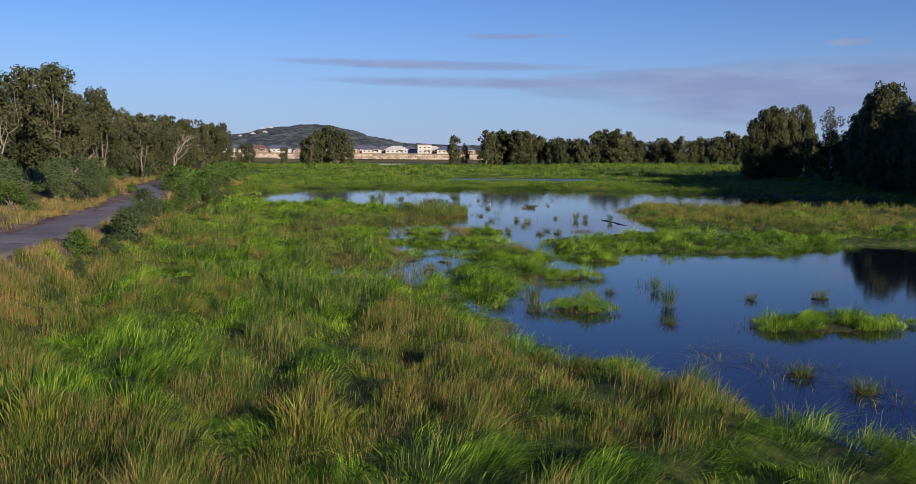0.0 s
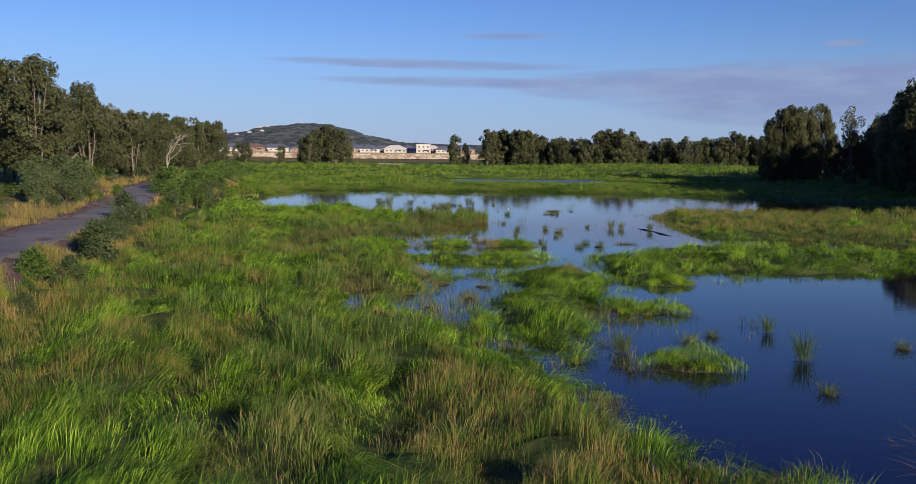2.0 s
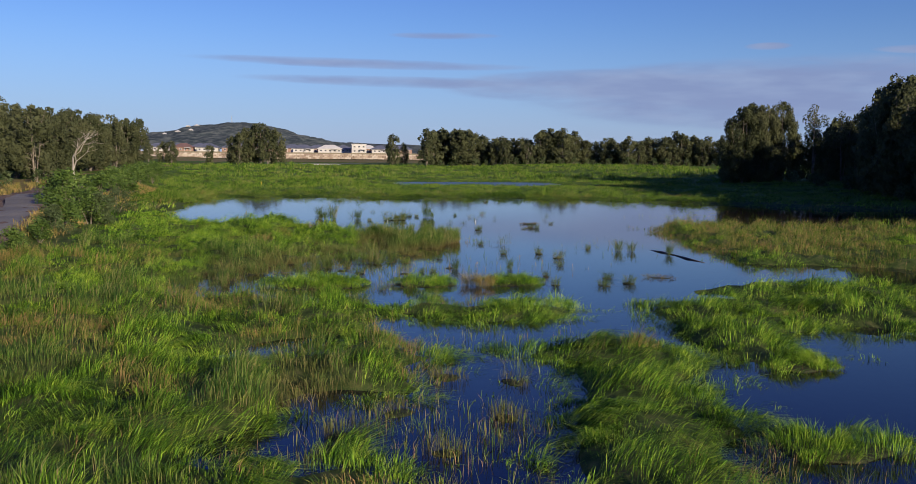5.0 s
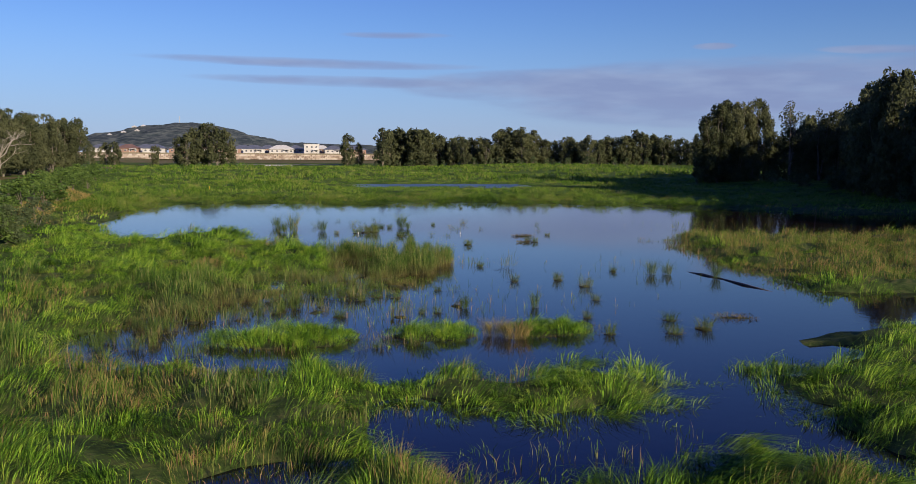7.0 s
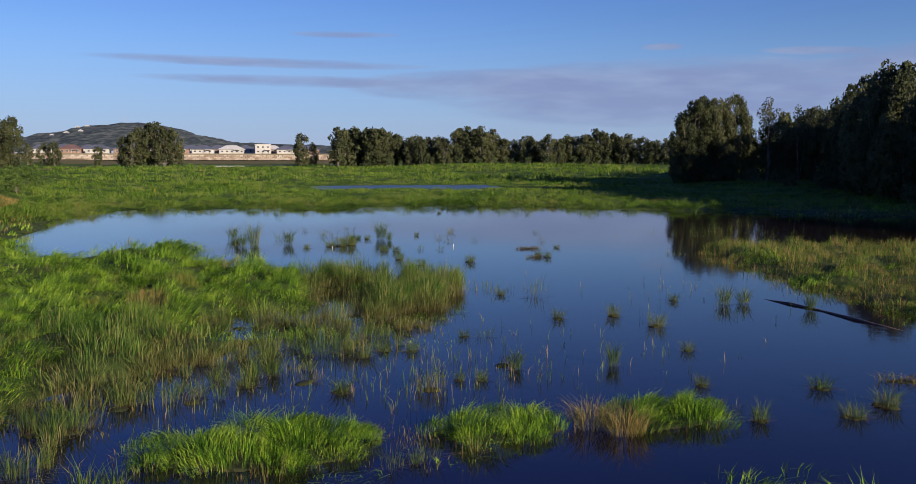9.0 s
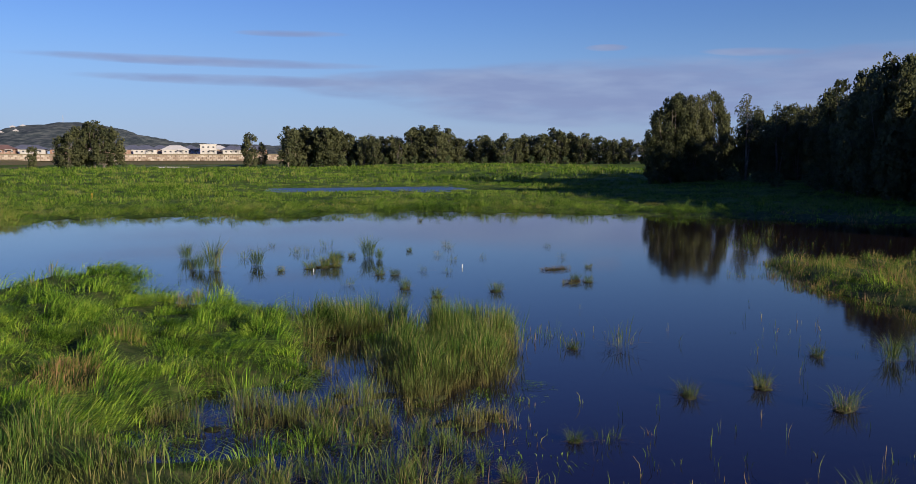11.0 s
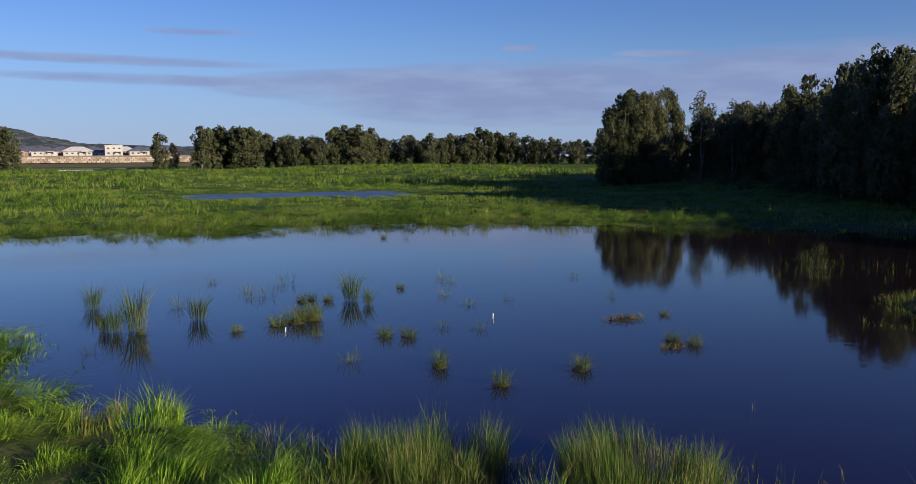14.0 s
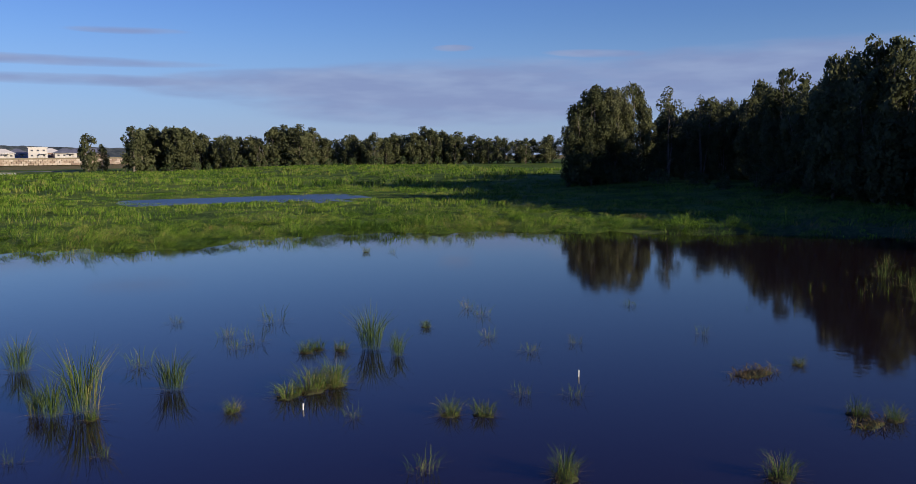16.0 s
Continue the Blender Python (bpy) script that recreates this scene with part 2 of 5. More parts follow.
M_MULCH = material("bark_mulch", [(0.3, (0.07, 0.045, 0.038)), (0.5, (0.13, 0.088, 0.07)), (0.75, (0.21, 0.16, 0.13))], scale=1.5, fine=0.8, rough=0.95, bump=0.8, bump_scale=18)


def water_material(name="pond_water", rough=0.05):
    m = bpy.data.materials.new(name)
    m.use_nodes = True
    nt = m.node_tree
    b = nt.nodes["Principled BSDF"]
    b.inputs["Roughness"].default_value = rough
    b.inputs["IOR"].default_value = 1.333
    b.inputs["Specular IOR Level"].default_value = 0.45
    geo = nt.nodes.new("ShaderNodeNewGeometry")
    n = nt.nodes.new("ShaderNodeTexNoise")
    n.inputs["Scale"].default_value = 3.0
    n.inputs["Detail"].default_value = 3
    nt.links.new(geo.outputs["Position"], n.inputs["Vector"])
    sp = nt.nodes.new("ShaderNodeSeparateXYZ")
    nt.links.new(geo.outputs["Position"], sp.inputs[0])
    silt = nt.nodes.new("ShaderNodeMapRange")
    silt.interpolation_type = "SMOOTHSTEP"
    nt.links.new(sp.outputs["Y"], silt.inputs["Value"])
    silt.inputs["From Min"].default_value, silt.inputs["From Max"].default_value = 25.0, 70.0
    body = nt.nodes.new("ShaderNodeMix")
    body.data_type = "RGBA"
    nt.links.new(silt.outputs[0], body.inputs["Factor"])
    body.inputs["A"].default_value, body.inputs["B"].default_value = (0.005, 0.0045, 0.009, 1), (0.014, 0.0092, 0.0098, 1)
    nt.links.new(body.outputs["Result"], b.inputs["Base Color"])
    bump = nt.nodes.new("ShaderNodeBump")
    bump.inputs["Strength"].default_value = 0.03
    bump.inputs["Distance"].default_value = 0.05
    nt.links.new(n.outputs["Fac"], bump.inputs["Height"])
    nt.links.new(bump.outputs[0], b.inputs["Normal"])
    return m


M_WATER = water_material()
M_RUFFLED = water_material("ruffled_water", 0.3)


# ---- the plan of the wetland ----
rng = np.random.default_rng(7)
_LATTICE = np.random.default_rng(3).random((256, 256))


def vnoise(x, y, scale=1.0, shift=0.0):
    """Smooth value noise, 0 to 1, over the plan."""
    u, v = np.asarray(x) / scale + shift, np.asarray(y) / scale + shift * 1.7
    i, j = np.floor(u).astype(int), np.floor(v).astype(int)
    f, g = u - i, v - j
    f, g = f * f * (3 - 2 * f), g * g * (3 - 2 * g)
    L = lambda a, b: _LATTICE[a % 256, b % 256]
    return (L(i, j) * (1 - f) + L(i + 1, j) * f) * (1 - g) + (L(i, j + 1) * (1 - f) + L(i + 1, j + 1) * f) * g


def inside(x, y, poly):
    """Signed distance to an outline, positive inside it."""
    p = np.array(poly, float)
    best = np.full(np.shape(x), 1e9)
    odd = np.zeros(np.shape(x), bool)
    for (ax, ay), (bx, by) in zip(p, np.roll(p, -1, 0)):
        dx, dy = bx - ax, by - ay
        k = np.clip(((x - ax) * dx + (y - ay) * dy) / (dx * dx + dy * dy + 1e-9), 0, 1)
        best = np.minimum(best, np.hypot(x - ax - k * dx, y - ay - k * dy))
        if ay != by:
            odd ^= ((ay > y) != (by > y)) & (x < ax + (y - ay) / (by - ay) * dx)
    return np.where(odd, best, -best)


def oval(x, y, cx, cy, rx, ry, turn=0.0):
    c, s = math.cos(radians(turn)), math.sin(radians(turn))
    u, v = (x - cx) * c + (y - cy) * s, -(x - cx) * s + (y - cy) * c
    return (1 - np.hypot(u / rx, v / ry)) * min(rx, ry)


BIG_POND = [(-12.5, 108), (-10, 115), (-3.6, 119), (0.2, 118), (4.7, 115.6), (9.4, 114.2), (15.2, 115.7), (21.7, 117.1), (27.3, 114.7), (32.7, 111.8), (37, 107.5), (42.3, 102), (50, 94), (66, 86), (70, 72),
            (44.5, 74), (37, 71.6), (31, 73.5), (25.9, 74.2), (24.0, 71.5), (23.0, 67.5), (21.7, 62.6), (20.9, 56.2), (20.1, 51.5), (21.2, 50.5), (24, 49.6), (28, 48), (33, 45.5), (34, 42.5), (29, 41.6), (24.5, 42.6), (22, 44.2), (18.8, 45.0), (15.5, 44.7), (13.8, 43.9), (13.2, 43.0), (14.6, 42.2), (13.2, 41.2), (11.4, 40.6), (10.4, 39.8), (10.5, 38.6), (9.9, 38.4),
            (9.2, 38.4), (8.7, 40.6), (7.6, 42.2), (6.4, 41.6), (5.4, 41.2), (4.4, 42.1), (3.2, 41.4), (2.6, 41.6), (1.3, 43), (-0.2, 42.6), (-2, 43.5), (-3, 43.4), (-4.2, 44.1), (-5.6, 45)]
BIG_POND += [(-5.4, 46.6), (-4.4, 48.8), (-2.6, 51.0), (0.4, 53.2), (2.4, 55.3), (5.2, 55.4), (6.2, 57.5), (7.3, 59.6), (8.2, 60.8), (8, 62.4), (6.4, 64.9), (5.6, 66.5), (4.2, 66.8), (3.1, 68.2), (2.1, 70.0),
             (0.6, 71.8), (-1.1, 75.2), (-1.6, 81), (-4, 83.5), (-6, 80), (-6.5, 76.5), (-9.7, 77), (-11.6, 87)]
RIGHT_POND = [(5.7, 19.8), (5.5, 18), (5.6, 15), (6.4, 12.6), (7.7, 11.6), (8.5, 10.4), (8.9, 8.3), (10.1, 6.4), (11.2, 4.6), (13, 1), (40, -6), (60, 10), (55, 36), (34, 38), (24, 36), (20.3, 33.7), (18.1, 33.2),
              (15.6, 35.9), (13.5, 34.7), (13, 31.4), (10.9, 31), (10.3, 33.4), (9.6, 32), (8.9, 29.7), (8, 25.6), (7.2, 24.4), (6.8, 22.1)]
MIDDLE_POOL = [(-1.5, 26.9), (0.2, 28.8), (0.4, 29.6), (2.6, 30), (3.2, 33.2), (5.3, 33.8), (5.6, 32.6), (5, 30), (4.5, 27), (3.9, 23.6), (4.2, 21.9), (5.4, 21), (5.8, 20.8), (6.8, 22), (6.6, 20.4), (5.6, 19.6), (3.9, 20.2), (3.2, 23.6), (2, 25.6), (0.2, 26.4)]
NEAR_CHANNEL = [(2.8, 39.2), (3.1, 38.7), (3.7, 37.8), (4.7, 37.3), (5.9, 37.1), (7.5, 38.3), (8.8, 39), (10.4, 38.2), (10.9, 37.5), (10.3, 36.2), (10.6, 34.6), (10.3, 33.2), (9.7, 32.8), (9.7, 34.6), (7.8, 35.8), (6.5, 35.2), (5.4, 34.2), (3.4, 34.4), (1.8, 35.8), (2.1, 37)]
SMALL_POOL = [(-1.6, 35.4), (-0.4, 36.2), (0.6, 35.2), (-0.6, 34.4), (-1.8, 34.4)]
REED_GAP = [(3.3, 64.1), (2.4, 60.4), (2.6, 58.8), (3.6, 59.0), (4.3, 62.0), (4.6, 63.2), (6.0, 63.6), (5.6, 64.2), (4.3, 63.8)]
REED_SHALLOWS = [(-1.3, 57.6), (-0.6, 58.1), (0.1, 59.2), (0.7, 58.7), (1.7, 60.0), (2.4, 60.4), (3.0, 62.8), (4.0, 63.3), (3.4, 60.1), (4.0, 58.8), (4.9, 58.3), (6.0, 58.7), (4.8, 54.9), (2.9, 54.8), (0.8, 55.5), (-1.2, 56.2)]
STANDS = [(4.3, 65.1, 1.7, 1.0), (6.4, 61.3, 2.3, 1.9), (5.2, 59.4, 1.2, 0.8)]
WATERS = (BIG_POND, RIGHT_POND, MIDDLE_POOL, NEAR_CHANNEL, SMALL_POOL, REED_GAP, REED_SHALLOWS)
BANK_X = ([-60, 0, 17, 24, 31, 42, 60, 77, 144, 260, 420], [-6.0, -7.2, -8.4, -8.9, -10.3, -12.1, -14.5, -16, -22.9, -42, -75])
PATH_X = ([-60, 0, 10, 24, 30, 38, 50, 60, 70, 82, 90, 130, 200], [-4.0, -9.4, -10.9, -12.8, -13.4, -14.2, -15.5, -16.9, -18.7, -21.7, -24.4, -31, -45])


def warped(x, y):
    return (x + 1.1 * (vnoise(x, y, 1.9, 3.1) - 0.5) + 0.5 * (vnoise(x, y, 0.7, 9.3) - 0.5),
            y + 1.1 * (vnoise(x, y, 1.9, 17.7) - 0.5) + 0.5 * (vnoise(x, y, 0.7, 5.9) - 0.5))


def wet(x, y):
    """Positive over open water, negative over land: metres from the shore."""
    u, v = warped(x, y)
    w = np.full(np.shape(u), -1e9)
    for poly in WATERS:
        w = np.maximum(w, inside(u, v, poly))
    return np.maximum(w, oval(u, v, 30, 174, 16, 8, -14))


def step(a, b, v):
    k = np.clip((v - a) / (b - a), 0, 1)
    return k * k * (3 - 2 * k)


def mounds(x, y, cell=1.5):
    """The hummocks of the marsh: how high on one a place lies (0 to 1), and its own chance, lean and way outwards."""
    x, y = np.asarray(x, float), np.asarray(y, float)
    i, j = np.floor(x / cell).astype(int), np.floor(y / cell).astype(int)
    near, chance, away = np.full(x.shape, 1e9), np.zeros(x.shape), np.zeros(x.shape)
    for a in (-1, 0, 1):
        for b in (-1, 0, 1):
            u, v = i + a, j + b
            px = (u + _LATTICE[(u * 7 + 3) % 256, (v * 5 + 11) % 256]) * cell
            py = (v + _LATTICE[(u * 11 + 29) % 256, (v * 3 + 71) % 256]) * cell
            d = np.hypot(x - px, y - py)
            k = d < near
            near = np.where(k, d, near)
            chance = np.where(k, _LATTICE[(u * 13 + 5) % 256, (v * 17 + 7) % 256], chance)
            away = np.where(k, np.arctan2(y - py, x - px), away)
    return np.clip(1 - (near / (0.72 * cell)) ** 2, 0, 1) * (0.35 + 0.65 * chance), chance, away


def ground_z(x, y, w=None):
    x, y = np.asarray(x, float), np.asarray(y, float)
    if w is None:
        w = wet(x, y)
    z = 0.05 + 0.42 * mounds(x, y)[0] * (1 - step(135, 160, y)) * (1 - 0.75 * step(-1.8, -0.3, w))
    z = z + 1.2 * step(150, 420, y) + 1.3 * step(420, 640, y)
    left = np.interp(y, *BANK_X) - x
    z = z + 0.75 * step(-0.3, 1.3, left) + 0.06 * step(2, 3, left) * vnoise(x, y, 0.6) + 0.8 * step(8, 60, left)
    z = z + 1.2 * step(62, 90, x - 0.0 * y)
    k = step(-0.9, 0.05, w)
    return z * (1 - k) - 0.3 * k


# ---- meshes ----
def obj(name, bm, mats, parent=None, smooth=False):
    me = bpy.data.meshes.new(name)
    bm.to_mesh(me)
    bm.free()
    for m in mats if isinstance(mats, (list, tuple)) else [mats]:
        me.materials.append(m)
    if smooth:
        me.polygons.foreach_set("use_smooth", [True] * len(me.polygons))
    ob = new(name, me)
    ob.parent = parent
    return ob


def part(name, bm, mat, parent, label="", smooth=False):
    ob = obj(name, bm, mat, parent, smooth)
    return tagged(ob, label)


def array_mesh(name, verts, faces, mats, slots=None, smooth=False):
    """A mesh from arrays: verts (n, 3) and a list of (k, corners) face arrays."""
    me = bpy.data.meshes.new(name)
    me.vertices.add(len(verts))
    me.vertices.foreach_set("co", np.ascontiguousarray(verts, np.float32).ravel())
    loops = np.concatenate([f.ravel() for f in faces]).astype(np.int32)
    sizes = np.concatenate([np.full(len(f), f.shape[1], np.int32) for f in faces])
    starts = np.concatenate([[0], np.cumsum(sizes)[:-1]]).astype(np.int32)
    me.loops.add(len(loops))
    me.loops.foreach_set("vertex_index", loops)
    me.polygons.add(len(sizes))
    me.polygons.foreach_set("loop_start", starts)
    me.polygons.foreach_set("loop_total", sizes)
    for m in mats if isinstance(mats, (list, tuple)) else [mats]:
        me.materials.append(m)
    if slots is not None:
        me.polygons.foreach_set("material_index", np.asarray(slots, np.int32))
    me.polygons.foreach_set("use_smooth", np.full(len(sizes), smooth))
    me.update(calc_edges=True)
    return me


def blade_arrays(x, y, z, tall, wide, lean, lean_angle, rnd, bend=1.0):
    """Bent grass blades, widest in the middle. lean: how far the tip is carried sideways, as a part of the height."""
    n = len(x)
    face = rnd.random(n) * 2 * np.pi
    wx, wy = np.cos(face) * wide / 2, np.sin(face) * wide / 2
    lx, ly = np.cos(lean_angle) * lean * tall, np.sin(lean_angle) * lean * tall
    drop = np.sqrt(np.clip(1 - 0.6 * np.minimum(lean, 1.2) ** 2, 0.15, 1))
    v = np.empty((n, 4, 3), np.float32)
    mx, my, mz = x + lx * 0.3, y + ly * 0.3, z + tall * (0.26 + 0.34 * drop)
    v[:, 0] = np.stack([x, y, z - 0.05], 1)
    v[:, 1] = np.stack([mx + wx, my + wy, mz], 1)
    v[:, 2] = np.stack([x + lx, y + ly, z + tall * drop], 1)
    v[:, 3] = np.stack([mx - wx, my - wy, mz], 1)
    return v.reshape(-1, 3), [np.arange(n)[:, None] * 4 + np.array([[0, 1, 2, 3]])]


def blades(name, x, y, z, tall, wide, lean, lean_angle, mat, rnd, parent=None):
    v, f = blade_arrays(x, y, z, tall, wide, lean, lean_angle, rnd)
    ob = new(name, array_mesh(name, v, f, mat))
    ob.parent = parent
    return ob


# ---- ground and water ----
def lines(lo, hi, a, b, fine, grow=1.18):
    mid = list(np.arange(a, b + fine / 2, fine))
    for sign, edge, lst in ((-1, lo, []), (1, hi, [])):
        p, s = (a if sign < 0 else b), fine
        while (p > lo) if sign < 0 else (p < hi):
            s *= grow
            p += sign * s
            mid = [p] + mid if sign < 0 else mid + [p]
    return np.array(mid)


def make_ground():
    gx, gy = lines(-4000, 4000, -20, 40, 0.72), lines(-1500, 4500, 4, 90, 0.72, 1.12)
    X, Y = np.meshgrid(gx, gy)
    Z = ground_z(X.ravel(), Y.ravel())
    nx, ny = len(gx), len(gy)
    a = (np.arange(ny - 1)[:, None] * nx + np.arange(nx - 1)[None, :]).ravel()[:, None]
    cx, cy = (X[:-1, :-1] + X[1:, 1:]).ravel() / 2, (Y[:-1, :-1] + Y[1:, 1:]).ravel() / 2
    left, off = np.interp(cy, *BANK_X) - cx, np.interp(cy, *PATH_X) - cx
    kind = np.where((cy > 106) & (cy < 470) | (cx > 60), 1, 0)
    kind = np.where((left > 0.5) & (off < 3.4) & (cy < 125), 2, kind)
    kind = np.where((off >= 3.4) & (cy < 470), np.where(off > 10, 1, 3), kind)
    kind = np.where(cy >= 470, 3, kind)
    me = array_mesh("ground", np.stack([X.ravel(), Y.ravel(), Z], 1), [a + np.array([[0, 1, nx + 1, nx]])], [M_THATCH, M_MEADOW, M_MULCH, M_DRYSOIL], slots=kind, smooth=True)
    return tagged(new("ground", me), "low marshy ground with dark wet soil under the grass", "ground", kind="structure")


def grid_sheet(name, x0, x1, y0, y1, n, m, mat, z):
    gx, gy = np.linspace(x0, x1, n), np.linspace(y0, y1, m)
    X, Y = np.meshgrid(gx, gy)
    a = (np.arange(m - 1)[:, None] * n + np.arange(n - 1)[None, :]).ravel()[:, None]
    return new(name, array_mesh(name, np.stack([X.ravel(), Y.ravel(), np.full(X.size, z)], 1), [a + np.array([[0, 1, n + 1, n]])], mat))


make_ground()
tagged(grid_sheet("water", -40, 100, -40, 220, 8, 12, M_WATER, 0.0), "still dark blue pond water mirroring the sky", "water", kind="structure")
tagged(grid_sheet("pool_water", 8, 52, 154, 192, 4, 4, M_RUFFLED, 0.012), "pale wind-ruffled water of the pool in the far meadow", "water", kind="structure")


def make_path():
    ys = np.arange(-40, 97, 1.5)
    cx = np.interp(ys, *PATH_X)
    V, F = [], []
    for i, (c, y) in enumerate(zip(cx, ys)):
        for off in (-1.35, 0, 1.35):
            V.append((c + off, y, 0))
    V = np.array(V, float)
    base = np.max(ground_z(V[:, 0], V[:, 1]).reshape(-1, 3), axis=1)
    V[:, 2] = np.repeat(base + 0.05, 3) + np.tile([0, 0.03, 0], len(ys))
    low = V.copy()
    low[:, 2] -= 0.25
    k = len(V)
    F = []
    for i in range(len(ys) - 1):
        a = i * 3
        F += [(a, a + 1, a + 4, a + 3), (a + 1, a + 2, a + 5, a + 4), (a, a + 3, a + 3 + k, a + k), (a + 2, a + 2 + k, a + 5 + k, a + 5)]
    me = array_mesh("path", np.concatenate([V, low]), [np.array(F)], M_PATH)
    tagged(new("path", me), "grey compacted gravel walking path along the bank", "path", kind="structure")


make_path()


# ---- grasses of the marsh ----
def tussocks(x0, x1, y0, y1, per, rnd):
    """Feet of tussocks on dry land, with their size, lean and kind."""
    n = int((x1 - x0) * (y1 - y0) * per)
    x, y = rnd.uniform(x0, x1, n), rnd.uniform(y0, y1, n)
    w = wet(x, y)
    left = np.interp(y, *BANK_X) - x
    fringe = (x < 7) & (y > 44) & (y < 58)
    keep = ((w < np.where(y > 95, 0.35, 0.06)) | ((w < np.where(fringe, 2.6, 0.9)) & (rnd.random(n) < np.where(fringe, 0.34, 0.12)) & (y < 80))) & (left < 1.0)
    return x[keep], y[keep], w[keep], left[keep]


def kind_of(x, y, left):
    """0 swamp grass, 1 rush, 2 sedge."""
    a = vnoise(x, y, 3.4, 41.0) * 0.55 + vnoise(x, y, 1.3, 51.0) * 0.45
    near = 1 - step(6, 15, y)
    tip = np.zeros(np.shape(x))
    for cx, cy, rx, ry in STANDS:
        tip = np.maximum(tip, step(-0.15, 0.25, oval(x, y, cx, cy, rx, ry)))
    tip = tip + 0.5 * step(-6, -3, x) * step(43, 46, y) * (1 - step(56, 63, y)) * (x < 3)
    a = a + 0.12 * near * (x < 10) - 0.45 * np.minimum(tip, 1) + 0.3 * step(-3, 0.3, left) + 0.3 * (y > 47) * (x > 19) * (x < 50) * (y < 80)
    a = np.where((x < 2.4) & (y > 61 - 2 * step(-1, 2, x)) & (y < 86), 0.42 + 0.22 * vnoise(x, y, 1.3, 51.0), a)
    a = np.where((x > 3) & (y > 17.5) & (y < 46), 0.4 + 0.24 * vnoise(x, y, 1.3, 51.0), a)
    a = np.where(y > 98, 0.45 + 0.17 * vnoise(x, y, 4.0, 51.0), a)
    return np.where(a > 0.605, 2, np.where(a < 0.37, 1, 0))


SETTINGS = [  # height, lean outwards, prevailing lean, width, name, label, material
    (0.56, 0.85, 1.45, 1.1, "marsh_grass", "bright green swamp grass lying over in soft swirls", M_GRASS),
    (0.66, 0.3, 0.22, 1.0, "rush_bed", "upright blue-green rushes with straw-coloured stems", M_RUSH),
    (0.52, 0.4, 0.4, 0.85, "sedge_bed", "olive and rusty brown sedge with seeding tips", M_SEDGE)]


